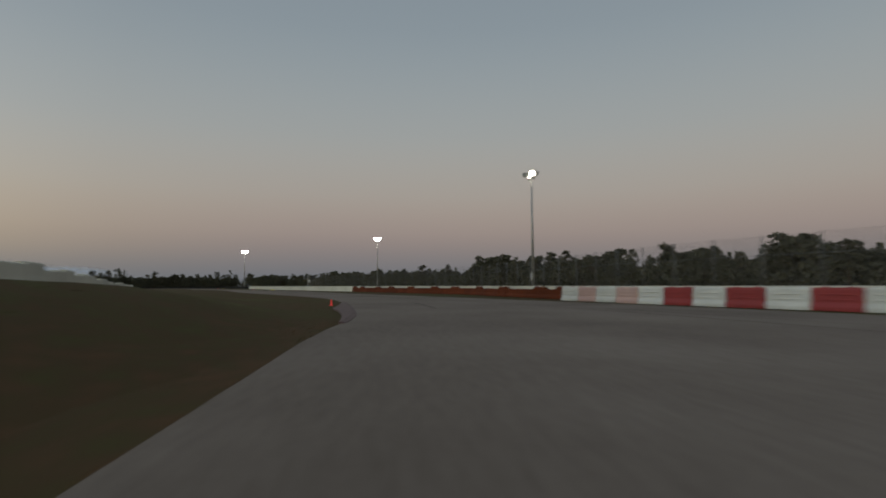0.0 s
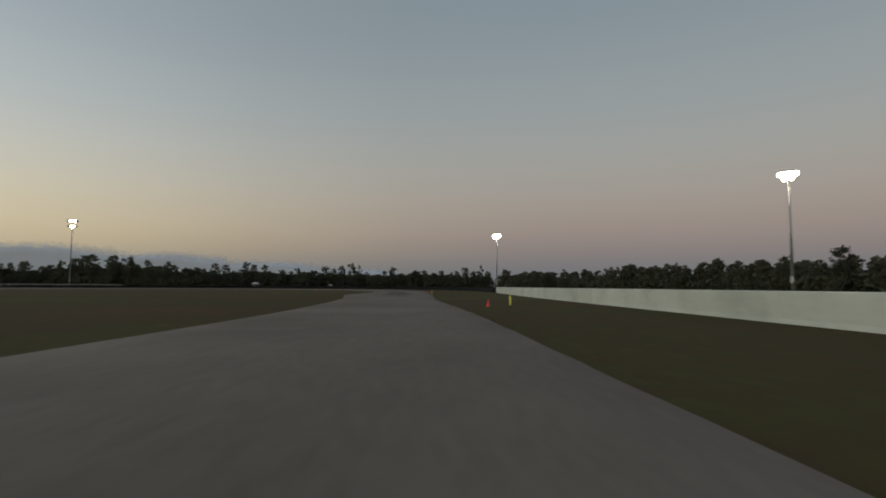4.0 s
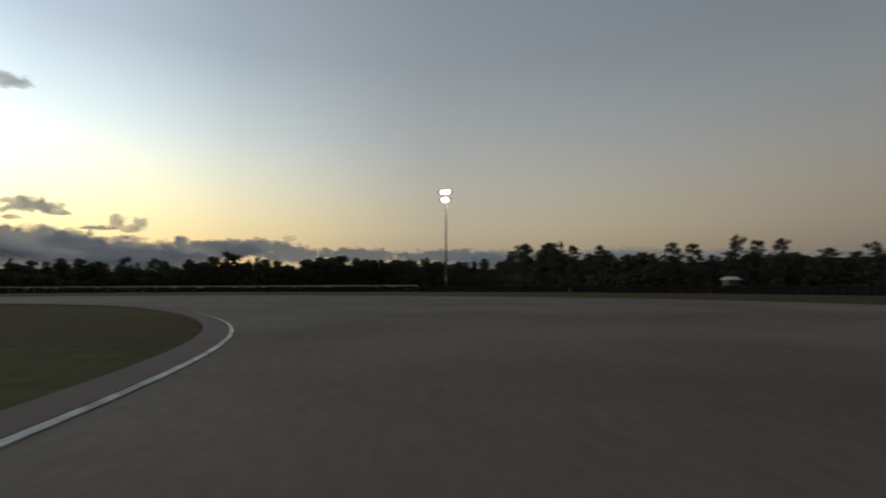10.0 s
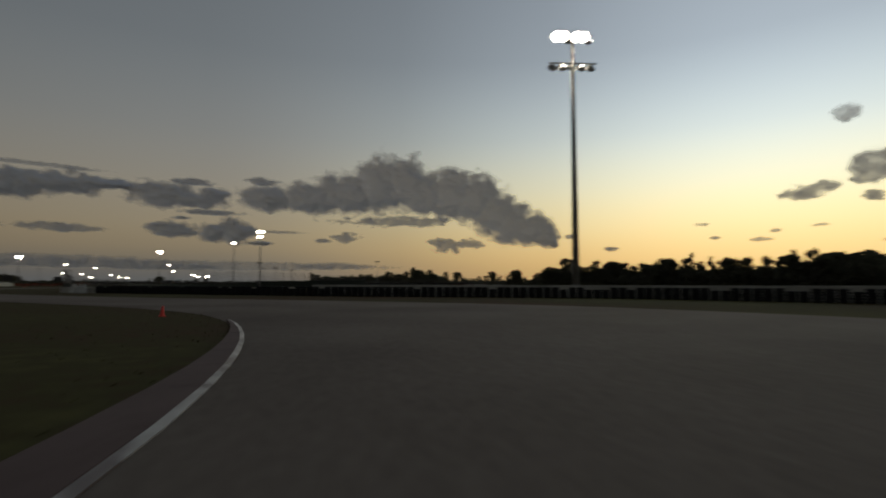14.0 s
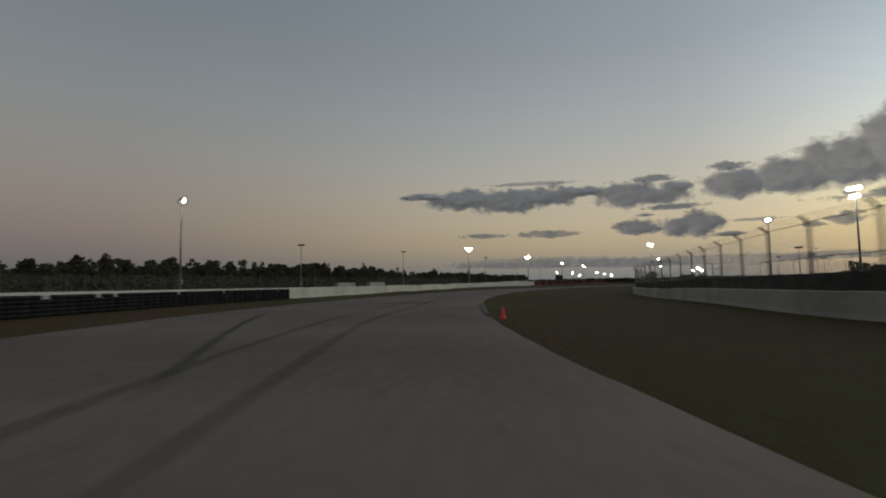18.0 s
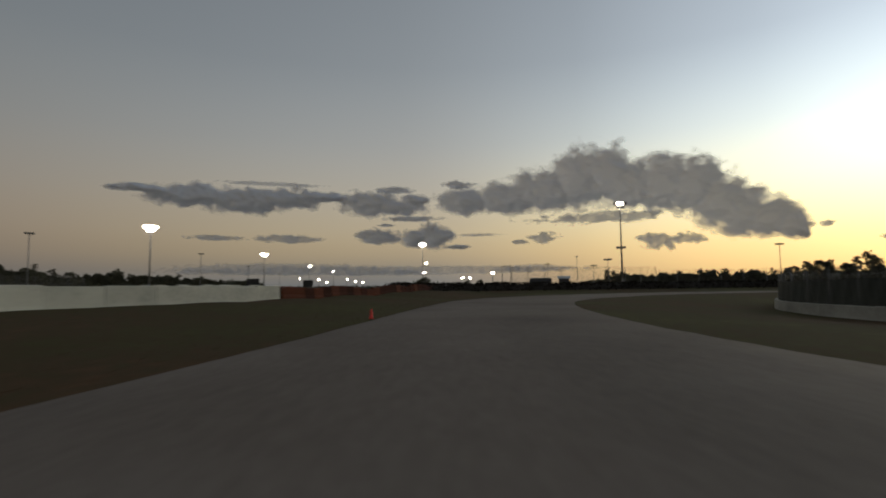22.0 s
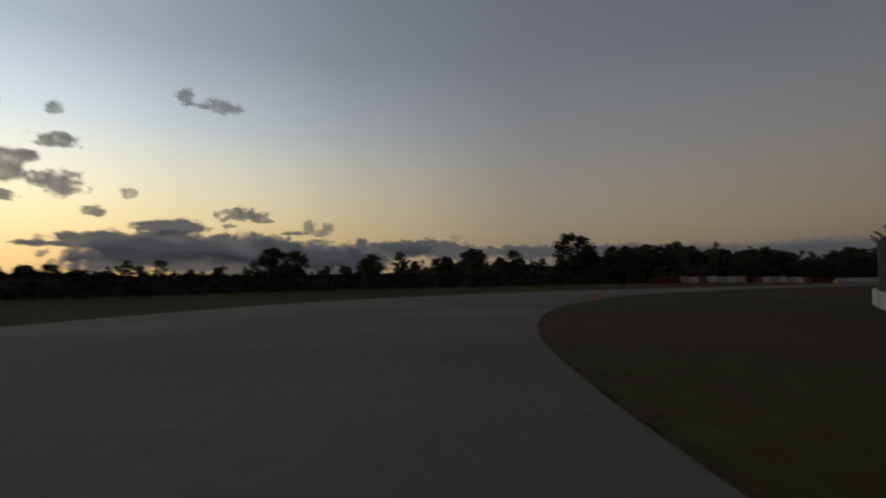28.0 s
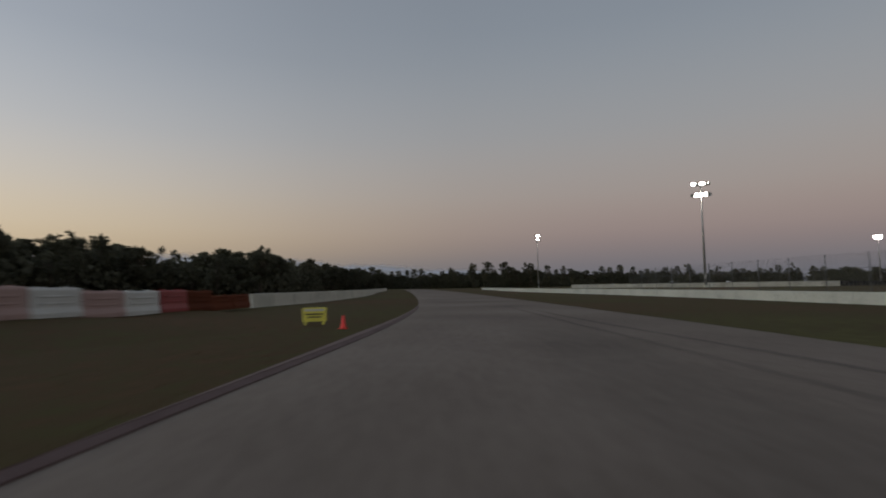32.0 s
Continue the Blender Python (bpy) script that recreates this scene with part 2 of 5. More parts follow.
PLASTIC_ORANGE = material("faded_orange_plastic", ((0.082, 0.020, 0.008), (0.118, 0.030, 0.011)), 0.8, 0.75, 0.1, spec=0.12, rnd=0.15)
# orange barriers on the bank stand backlit; that shade is put into this colour
PLASTIC_SHADED = material("shaded_red_brown_plastic", ((0.034, 0.010, 0.006), (0.062, 0.018, 0.011)), 0.8, 0.8, 0.1, spec=0.08, rnd=0.25)
TYRE = material("old_tyre_rubber", ((0.014, 0.014, 0.014), (0.03, 0.03, 0.03)), 2.0, 0.85, 0.3, spec=0.12, rnd=0.2)
STEEL = material("galvanised_steel", ((0.22, 0.22, 0.22), (0.34, 0.34, 0.33)), 1.5, 0.5, 0.05, metal=0.5)
FENCE_STEEL = material("dull_fence_steel", ((0.085, 0.085, 0.085), (0.14, 0.14, 0.135)), 1.5, 0.6, 0.05, metal=0.3)
DARK_STEEL = material("dark_steel", ((0.03, 0.03, 0.03), (0.06, 0.06, 0.06)), 2.0, 0.55, 0.05)
CONE_ORANGE = material("cone_orange_plastic", ((0.80, 0.04, 0.035), (0.88, 0.06, 0.045)), 4.0, 0.5, 0.05)
YELLOW = material("yellow_board_paint", ((0.62, 0.55, 0.08), (0.72, 0.66, 0.12)), 3.0, 0.5, 0.05)
BLACK_PAINT = material("black_paint", ((0.012, 0.012, 0.012), (0.03, 0.03, 0.03)), 3.0, 0.5, 0.05)
BARK = material("pine_bark", ((0.05, 0.038, 0.028), (0.10, 0.08, 0.06)), 3.0, 0.95, 0.4)
LEAF = material("tree_foliage", ((0.066, 0.064, 0.045), (0.098, 0.097, 0.066), (0.130, 0.128, 0.084)), 0.25, 0.9, 0.0, fine=2.0, spec=0.15, rnd=0.15)


def let_light_through(m, share):
    """Thin leaves pass some of the light that falls on their far side."""
    nt = m.node_tree
    b, out = nt.nodes["Principled BSDF"], nt.nodes["Material Output"]
    tra, mix = nt.nodes.new("ShaderNodeBsdfTranslucent"), nt.nodes.new("ShaderNodeMixShader")
    nt.links.new(b.inputs["Base Color"].links[0].from_socket, tra.inputs["Color"])
    mix.inputs[0].default_value = share
    nt.links.new(b.outputs[0], mix.inputs[1])
    nt.links.new(tra.outputs[0], mix.inputs[2])
    nt.links.new(mix.outputs[0], out.inputs[0])


let_light_through(LEAF, 0.45)
SCRUB = material("dark_berm_scrub", ((0.022, 0.019, 0.016), (0.040, 0.034, 0.027)), 0.6, 0.95, 0.3, fine=6, spec=0.05)
SCREEN = material("dark_green_windscreen_cloth", ((0.018, 0.024, 0.017), (0.034, 0.042, 0.030)), 0.8, 0.85, 0.2)
LAMP_LIT = glowing("lit_floodlight_lens", (1.0, 0.93, 0.78), 90.0)
LAMP_OFF = material("unlit_floodlight_lens", ((0.25, 0.26, 0.26), (0.4, 0.41, 0.41)), 5.0, 0.2, 0.0)
CAR_WHITE = material("white_car_paint", ((0.66, 0.66, 0.65), (0.74, 0.74, 0.73)), 1.0, 0.25, 0.0)
GLASS_DARK = material("dark_window_glass", ((0.012, 0.014, 0.016), (0.022, 0.024, 0.026)), 1.0, 0.06, 0.0, spec=0.8)


def chain_link():
    m = bpy.data.materials.new("chain_link_mesh")
    m.use_nodes = True
    nt = m.node_tree
    b = nt.nodes["Principled BSDF"]
    b.inputs["Base Color"].default_value, b.inputs["Roughness"].default_value, b.inputs["Metallic"].default_value = (0.13, 0.125, 0.12, 1), 0.6, 0.3
    tc = nt.nodes.new("ShaderNodeTexCoord")
    sep = nt.nodes.new("ShaderNodeSeparateXYZ")
    nt.links.new(tc.outputs["Object"], sep.inputs[0])
    outs = []
    for sign in (1, -1):
        a = nt.nodes.new("ShaderNodeMath")
        a.operation, a.inputs[1].default_value = "MULTIPLY", sign
        nt.links.new(sep.outputs["Z"], a.inputs[0])
        s = nt.nodes.new("ShaderNodeMath")
        s.operation = "ADD"
        nt.links.new(sep.outputs["X"], s.inputs[0])
        nt.links.new(a.outputs[0], s.inputs[1])
        pp = nt.nodes.new("ShaderNodeMath")
        pp.operation, pp.inputs[1].default_value = "PINGPONG", 0.045
        nt.links.new(s.outputs[0], pp.inputs[0])
        lt = nt.nodes.new("ShaderNodeMath")
        lt.operation, lt.inputs[1].default_value = "LESS_THAN", 0.003
        nt.links.new(pp.outputs[0], lt.inputs[0])
        outs.append(lt)
    mx = nt.nodes.new("ShaderNodeMath")
    mx.operation = "MAXIMUM"
    nt.links.new(outs[0].outputs[0], mx.inputs[0])
    nt.links.new(outs[1].outputs[0], mx.inputs[1])
    nt.links.new(mx.outputs[0], b.inputs["Alpha"])
    return m


LINK = chain_link()

# ---------------------------------------------------------------- ground and road
# the ring of woods round the circuit, front edge, anticlockwise from the south-west
WOODS_SOUTH = ((-380.3, -464.7), (-237.3, -360.3), (-95.6, -247.3), (30.0, -157.2), (115.1, -96.3), (224.1, -3.0), (296.0, 62.7), (358.7, 159.3), (367.8, 220.8))
WOODS_EAST = ((367.8, 220.8), (339.1, 252.4), (308.1, 273.9), (267.5, 292.4), (233.8, 309.6), (213.2, 355.1), (195.4, 405.8), (145.5, 420.6))
WOODS_NORTH = ((189.0, 440.3), (145.5, 420.6), (86.5, 356.7), (47.7, 304.4), (20.7, 278.1), (-16.1, 264.0), (-33.4, 236.6), (-46.2, 216.2), (-57.9, 201.4), (-73.4, 202.9), (-93.7, 195.7), (-116.5, 187.3), (-142.7, 158.8), (-156.0, 134.0), (-176.0, 114.0))
WOODS_WEST = ((-176.0, 114.0), (-200.0, 98.0), (-256.6, 88.5), (-274.0, 67.2), (-278.0, 46.0), (-294.0, 15.0), (-314.0, -30.0), (-385.0, -70.0), (-496.8, -100.0), (-570.4, -190.0), (-570.3, -360.0), (-380.3, -464.7))


# road edges: left x, y, right x, y, in driving order
SOUTH_STRAIGHT = ((-54.2, -6.4, -55.4, -26.6), (-23.5, -8.1, -22.3, -27.5), (-6.0, -0.4, -4.6, -23.7), (8.5, 4.0, 10.5, -17.2), (21.1, 7.4, 25.1, -8.8), (42.4, 17.2, 47.3, 7.5), (61.7, 32.1, 67.5, 23.4),
                  (81.8, 48.6, 89.1, 39.1), (104.5, 64.7, 109.2, 56.4), (125.2, 80.3, 129.6, 73.7), (143.1, 96.4, 145.9, 88.4), (155.5, 109.7, 162.0, 101.7))
EAST_HAIRPIN = ((169.9, 120.9, 175.4, 113.0), (181.5, 130.4, 188.4, 124.3), (190.1, 141.3, 200.8, 135.7), (195.2, 152.2, 212.5, 149.3), (196.5, 163.5, 224.0, 167.9), (194.2, 176.0, 221.6, 187.0),
                (188.5, 185.5, 211.2, 206.3), (179.6, 193.7, 192.6, 217.6), (169.3, 197.5, 174.0, 223.2), (156.5, 198.8, 154.5, 221.9), (145.8, 195.7, 134.8, 213.2), (135.5, 188.6, 122.4, 199.8),
                (129.6, 179.6, 117.6, 184.2), (124.6, 165.8, 114.9, 170.8))
LINK_ROAD = ((120.1, 150.6, 110.8, 155.3), (115.0, 133.3, 104.7, 138.3), (106.1, 115.3, 96.2, 121.9), (94.5, 99.4, 85.2, 106.1), (80.3, 83.6, 72.4, 91.4), (65.1, 69.2, 57.2, 77.6),
             (50.0, 58.1, 41.4, 65.9), (32.5, 49.4, 28.2, 57.0), (16.8, 41.7, 13.0, 49.8))
WEST_LOOP = ((-0.4, 34.6, -1.5, 45.5), (-18.6, 32.3, -16.4, 45.2), (-37.2, 35.2, -31.6, 48.1), (-53.8, 42.8, -43.6, 54.4), (-67.1, 55.3, -54.3, 63.7), (-75.1, 70.5, -61.3, 75.0),
             (-81.0, 88.4, -65.5, 89.3), (-82.1, 107.5, -65.7, 103.7), (-76.1, 124.8, -61.5, 119.6), (-64.9, 141.8, -53.2, 132.9))
NORTH_STRAIGHT = ((-50.4, 154.2, -41.0, 146.8), (-38.9, 162.7, -32.1, 155.5), (-15.8, 183.0, -8.5, 179.4), (33.4, 236.5, 40.6, 231.0), (83.0, 292.3, 90.4, 286.3), (126.8, 342.0, 135.6, 336.9))


def terrain(x, y):
    """Height of the field: it falls away from the inside of the road towards the inner wall."""
    p = np.stack([np.atleast_1d(np.asarray(x, float)), np.atleast_1d(np.asarray(y, float))], 1)
    z = np.zeros(len(p))
    for a in range(0, len(p), 2000):
        q = p[a:a + 2000]
        dr = ((q[:, None] - EDGE[None, :, 2:]) ** 2).sum(2)
        k = dr.argmin(1)
        out = EDGE[k, 2:] - EDGE[k, :2]
        side = ((q - EDGE[k, 2:]) * out).sum(1) / np.hypot(*out.T)
        dw = ((q[:, None] - FALL[None, :, :2]) ** 2).sum(2)
        n = dw.argmin(1)
        r, w = np.sqrt(dr.min(1)), np.sqrt(dw.min(1))
        # beyond the wall the field stays low for a while
        nx, ny = FALL[n, 0], FALL[n, 1]
        past = ((nx - EDGE[k, 2]) * (q[:, 0] - nx) + (ny - EDGE[k, 3]) * (q[:, 1] - ny)) > 0
        f = np.where(past, 1.0, np.clip(r / (r + w + 1e-6), 0, 1))
        f = f * f * (3 - 2 * f) * np.exp(-np.where(past, w, 0) / 90) * np.exp(-np.maximum(0, w - 25) / 12 * (1 - past))
        z[a:a + 2000] = np.where(side > 0.3, FALL[n, 2] * f, 0.0)
    return z


def level(x, y):
    return float(terrain(x, y)[0])


# the foot of the inner wall: x, y, height
INNER_FOOT = ((94.7, 141.5, 0.0), (93.6, 136.9, -0.02), (89.0, 129.7, -0.06), (81.1, 121.2, -0.12), (75.1, 114.9, -0.22), (67.2, 106.3, -0.36), (53.3, 92.5, -0.42), (39.5, 82.6, -0.49), (28.8, 75.6, -0.52),
              (18.3, 69.9, -0.66), (6.9, 64.4, -0.90), (-3.5, 60.9, -0.97), (-10.8, 59.8, -0.96), (-18.2, 60.0, -0.93), (-25.7, 61.2, -0.88), (-33.0, 64.5, -0.80), (-40.4, 69.1, -0.71), (-46.4, 74.8, -0.63),
              (-50.0, 81.5, -0.58), (-53.0, 90.0, -0.50), (-53.6, 98.5, -0.42), (-51.2, 108.5, -0.36), (-46.6, 118.5, -0.34), (-39.5, 127.0, -0.36), (-30.5, 134.0, -0.30), (-20.5, 141.5, -0.32),
              (-12.0, 149.0, -0.38), (-3.0, 157.5, -0.36), (22.5, 185.0, -0.3), (54.4, 223.6, -0.25), (88.5, 259.0, -0.2), (114.1, 284.3, -0.2))
FALL = spline(INNER_FOOT, 2.5)
EDGE = spline(SOUTH_STRAIGHT + EAST_HAIRPIN + LINK_ROAD + WEST_LOOP + NORTH_STRAIGHT, 2.5)


def ground():
    """One sheet out to the horizon, fine where the field falls away."""
    def steps(lo, hi, c):
        far = [30, 60, 100, 160, 250, 400, 650, 1050, 1700, 2700, 4200]
        return np.array([c - d for d in far[::-1] if c - d < lo - 15] + list(np.arange(lo, hi + 1, 3.0)) + [c + d for d in far if c + d > hi + 15])
    xs, ys = steps(-95, 150, 20), steps(35, 320, 170)
    gx, gy = np.meshgrid(xs, ys)
    gx, gy = gx.ravel(), gy.ravel()
    z = terrain(gx, gy)
    w = len(xs)
    faces = [(j * w + i, j * w + i + 1, (j + 1) * w + i + 1, (j + 1) * w + i) for j in range(len(ys) - 1) for i in range(w - 1)]
    me = grid_mesh("ground", np.stack([gx, gy, z], 1), faces, GRASS, True)
    tagged(new("ground", me), "dry olive brown mown grass ground between the tracks", "ground", kind="structure")


ground()


def road():
    line = spline(SOUTH_STRAIGHT + EAST_HAIRPIN + LINK_ROAD + WEST_LOOP + NORTH_STRAIGHT, 1.5)
    n = len(line)
    across = 8
    verts, faces = [], []
    for i, (lx, ly, rx, ry) in enumerate(line):
        for k in range(across + 1):
            u = k / across
            edge = u in (0.0, 1.0)
            wob = 0.10 * noise.noise((lx * 0.7, ly * 0.7, 3.0 + k)) if edge else 0.0
            wx, wy = (lx - rx), (ly - ry)
            d = math.hypot(wx, wy)
            verts.append((lx + (rx - lx) * u + wx / d * wob, ly + (ry - ly) * u + wy / d * wob, 0.03 + 0.02 * math.sin(math.pi * u)))
        verts.append((lx + (lx - rx) / 80, ly + (ly - ry) / 80, -0.02))
        verts.append((rx - (lx - rx) / 80, ry - (ly - ry) / 80, -0.02))
    w = across + 3
    for i in range(n - 1):
        for k in range(across):
            a = i * w + k
            faces.append((a, a + 1, a + w + 1, a + w))
        faces.append((i * w + across + 1, i * w, i * w + w, i * w + w + across + 1))
        faces.append((i * w + across, i * w + across + 2, i * w + w + across + 2, i * w + w + across))
    ob = new("road", grid_mesh("road", verts, faces, ASPHALT, True))
    tagged(ob, "pale worn grey asphalt race track with dark tyre marks", "road", kind="structure")
    return ob


ROAD = road()


# ---------------------------------------------------------------- bank between the two roads
def bank_height(x, y):
    """The grassy bank that carries the dividing wall, metres above the field."""
    best = 0.0
    for cx, cy, h, r in BANK + BANK_NORTH:
        d = math.hypot(x - cx, y - cy) / r
        if d < 1:
            best = max(best, h * (1 - d * d) ** 2)
    if best > 0:
        # it runs out before the road's edge
        k = ((EDGE[:, :2] - (x, y)) ** 2).sum(1).argmin()
        out = EDGE[k, :2] - EDGE[k, 2:]
        off = ((x, y) - EDGE[k, :2]) @ out / math.hypot(*out)
        f = min(1.0, max(0.0, (off - 0.8) / 4.2))
        best *= f * f * (3 - 2 * f)
    return best


BANK = ((71.6, 61.9, 0.12, 12), (59.6, 51.1, 0.18, 12), (48.2, 41.5, 0.3, 12), (41.0, 37.8, 0.36, 12), (34.9, 34.1, 0.42, 12), (29.0, 32.2, 0.44, 11), (23.7, 30.5, 0.46, 12), (15.5, 27.7, 0.5, 12),
        (4.6, 23.3, 0.58, 12), (-10.5, 18.6, 0.75, 12), (-21.1, 15.4, 0.9, 12), (-32.5, 11.8, 0.95, 12), (-47.0, 9.6, 0.8, 12),
        (3.5, 9.2, 1.3, 9), (8.3, 11.3, 1.32, 9), (12.0, 13.5, 1.28, 9), (16.8, 17.2, 1.22, 9), (20.8, 20.2, 1.15, 9), (24.9, 23.2, 1.02, 9), (30.0, 26.6, 0.85, 9), (34.9, 30.0, 0.68, 9), (-7.8, 8.4, 0.8, 12))
BANK_NORTH = ((-25.0, 188.0, 0.1, 7), (-30.0, 184.0, 0.2, 7), (-36.2, 179.2, 0.36, 8), (-43.3, 173.7, 0.5, 8), (-48.8, 169.8, 0.58, 9), (-53.0, 165.7, 0.62, 9), (-57.4, 160.5, 0.62, 9), (-60.5, 155.0, 0.5, 9))


def bank(label, x0, y0, nx, ny):
    verts, faces = [], []
    s = 2.0
    for j in range(ny):
        for i in range(nx):
            x, y = x0 + i * s, y0 + j * s
            h = bank_height(x, y)
            verts.append((x, y, h + 0.02 if h > 0.02 else -0.03))
    for j in range(ny - 1):
        for i in range(nx - 1):
            a = j * nx + i
            if max(verts[k][2] for k in (a, a + 1, a + nx, a + nx + 1)) > 0:
                faces.append((a, a + 1, a + nx + 1, a + nx))
    tagged(new("ground_bank", grid_mesh("ground_bank", verts, faces, GRASS, True)), label, "bank", kind="structure")


bank("low grassy bank under the dividing wall", -70, -14, 82, 47)
bank("low grassy rise under the north barriers", -86, 148, 30, 30)


BERM = ((-13.0, 8.6), (-22.0, 9.6), (-32.4, 12.2), (-42.8, 16.4), (-54.2, 24.6), (-66.7, 35.6), (-78.0, 49.0), (-87.5, 65.0), (-93.1, 82.4), (-95.3, 99.7), (-93.7, 116.9), (-88.5, 133.6), (-80.0, 147.2), (-72.3, 156.3), (-65.3, 164.2), (-58.5, 170.8))


def berm():
    """A long earth berm outside the west loop: a grassy slope, then a steep overgrown crest."""
    line = spline(BERM, 1.5)
    n = len(line)
    t = np.gradient(line, axis=0)
    t /= np.hypot(t[:, 0], t[:, 1])[:, None]
    nrm = np.stack([t[:, 1], -t[:, 0]], 1)
    for name, label, mat, prof, rough in (("ground_bank", "dark grass slope outside the west loop", GRASS, ((-11, -0.05), (-8, 0.12), (-5.5, 0.36), (-3.6, 0.62), (-2.4, 0.72)), 0.03),
                                          ("ground_berm", "earth berm overgrown with dark scrub", SCRUB, ((-3.4, 0.5), (-2.6, 1.0), (-1.9, 1.42), (-1.0, 1.74), (0, 1.86), (1.2, 1.7), (2.4, 1.2), (4.5, -0.1)), 0.22)):
        V, F, w = [], [], len(prof)
        for i in range(n):
            end = min(1.0, i / 6, (n - 1 - i) / 6)
            for d, z in prof:
                x, y = line[i] - nrm[i] * d
                z = z * end + rough * noise.noise((x * 0.5, y * 0.5, d)) + rough * 0.7 * noise.noise((x * 1.7, y * 1.7, d)) - 0.6 * (1 - end)
                V.append((x, y, z))
        for i in range(n - 1):
            for k in range(w - 1):
                a = i * w + k
                F.append((a, a + 1, a + w + 1, a + w))
        tagged(new(name, grid_mesh(name, V, F, mat, True)), label, "bank", kind="structure")
    # ragged scrub on the crest
    rng = np.random.default_rng(77)
    V, F = [], []
    for i in range(6, n - 6):
        for _ in range(70):
            d = rng.uniform(-3.5, 1.0)
            x, y = line[i] - nrm[i] * d + rng.uniform(-0.8, 0.8, 2)
            z = np.interp(d, (-3.4, -2.6, -1.9, -1.0, 0, 1.2), (0.5, 1.0, 1.42, 1.74, 1.86, 1.7)) + rng.uniform(-0.1, 0.3) + 0.3 * noise.noise((x * 0.25, y * 0.25, 4.0))
            u, v = rng.normal(size=3), rng.normal(size=3)
            u, v = u / np.linalg.norm(u) * rng.uniform(0.16, 0.4), v / np.linalg.norm(v) * rng.uniform(0.12, 0.3)
            k, c = len(V), np.array((x, y, z))
            V += [c - u, c + v, c + u, c - v]
            F += [(k, k + 1, k + 2), (k, k + 2, k + 3)]
    tagged(new("scrub", grid_mesh("scrub", V, F, SCRUB)), "dark low scrub growing on the earth berm", "scrub", kind="stuff")


berm()


# ---------------------------------------------------------------- concrete walls
def wall_panel(height, length, thick, tag, mat):
    bm = bmesh.new()
    b = 0.03
    h, t = height, thick / 2
    extrude_profile(bm, ((-t - 0.04, -0.05), (t + 0.04, -0.05), (t, 0.15), (t - 0.01, h - b), (t - b - 0.01, h), (-t + b + 0.01, h), (-t + 0.01, h - b), (-t, 0.15)),
                    -length / 2 + 0.012, length / 2 - 0.012)
    return mesh_of(tag, bm, mat)


PANEL = {}


def wall(name, label, pts, height=1.0, length=3.0, thick=0.24, up=None, mat=CONCRETE):
    line = spline(pts, 1.0)
    ob = thing(name, label, "wall", kind="structure")
    key = (height, length, mat.name)
    if key not in PANEL:
        PANEL[key] = wall_panel(height, length, thick, "panel", mat)
    for x, y, a in along(line, length, length / 2):
        part("panel", PANEL[key], None, ob, m=pose(x, y, up(x, y) if up else 0.0, 0, 0, a))
    return line


SOUTH_WALL = ((-62.7, -31.0), (-36.6, -30.1), (-8.5, -26.6), (10.8, -21.4), (29.5, -8.8), (40.4, -3.2), (51.4, 2.3), (62.1, 7.3), (71.6, 14.4), (82.1, 22.5), (92.1, 30.6), (119.1, 52.8), (159.1, 85.4), (195.0, 112.7))
DIVIDER = ((96.1, 87.7), (84.2, 74.4), (71.6, 61.9), (59.6, 51.1), (48.2, 41.5), (34.9, 34.1), (23.7, 30.5), (15.5, 27.7))
INNER_EAST = tuple((x, y) for x, y, z in INNER_FOOT[:18])
INNER_WEST = tuple((x, y) for x, y, z in INNER_FOOT[17:])
NORTH_WALL = ((-22.9, 190.3), (-10.4, 200.0), (11.5, 222.2), (39.7, 254.9), (70.8, 289.4), (102.6, 325.8))
s_line = wall("wall_south", "stained white painted concrete wall beside the south straight", SOUTH_WALL, 1.03)
wall("wall_divider", "white concrete wall between the two tracks", DIVIDER, 1.02, up=bank_height)
DIVIDER_SOUTH = ((40.5, 34.6), (34.9, 30.0), (30.0, 26.6), (24.9, 23.2), (20.8, 20.2), (16.8, 17.2), (12.0, 13.5), (8.3, 11.3), (3.5, 9.2))
wall("wall_divider_south", "stained white concrete wall on the bank above the south bend", DIVIDER_SOUTH, 0.52, 2.0, up=bank_height)
wall("wall_divider_end", "white concrete wall at the end of the divider", ((95.7, 88.9), (100.7, 87.1), (105.1, 87.7)), 0.9)
ie_line = wall("wall_inner_east", "low darker grey concrete wall round the inner field", INNER_EAST, 0.78, up=level, mat=DARKER_CONCRETE)
iw_line = wall("wall_inner_west", "low white concrete wall beside the north straight", INNER_WEST, 0.75, up=level)
wall("wall_north", "low white concrete wall outside the north straight", NORTH_WALL, 0.86)


# ---------------------------------------------------------------- plastic water barriers
def barrier_mesh(length, height, mat):
    bm = bmesh.new()
    h, L = height, length / 2 - 0.015
    prof = ((-0.24, 0.0), (0.24, 0.0), (0.24, 0.16), (0.17, 0.34), (0.15, h - 0.08), (0.11, h), (-0.11, h), (-0.15, h - 0.08), (-0.17, 0.34), (-0.24, 0.16))
    extrude_profile(bm, prof, -L, L)
    for s in (-1, 1):
        for z in (0.42, 0.64):
            box(bm, -L * 0.62, s * 0.145, z, L * 0.62, s * 0.185, z + 0.07)
    for x in (-L * 0.55, L * 0.55):
        box(bm, x - 0.12, -0.06, h - 0.01, x + 0.12, 0.06, h + 0.035)
    bmesh.ops.bevel(bm, geom=[e for e in bm.edges if e.calc_length() > 1.0], offset=0.015, segments=1, affect="EDGES")
    return mesh_of("barrier", bm, mat)


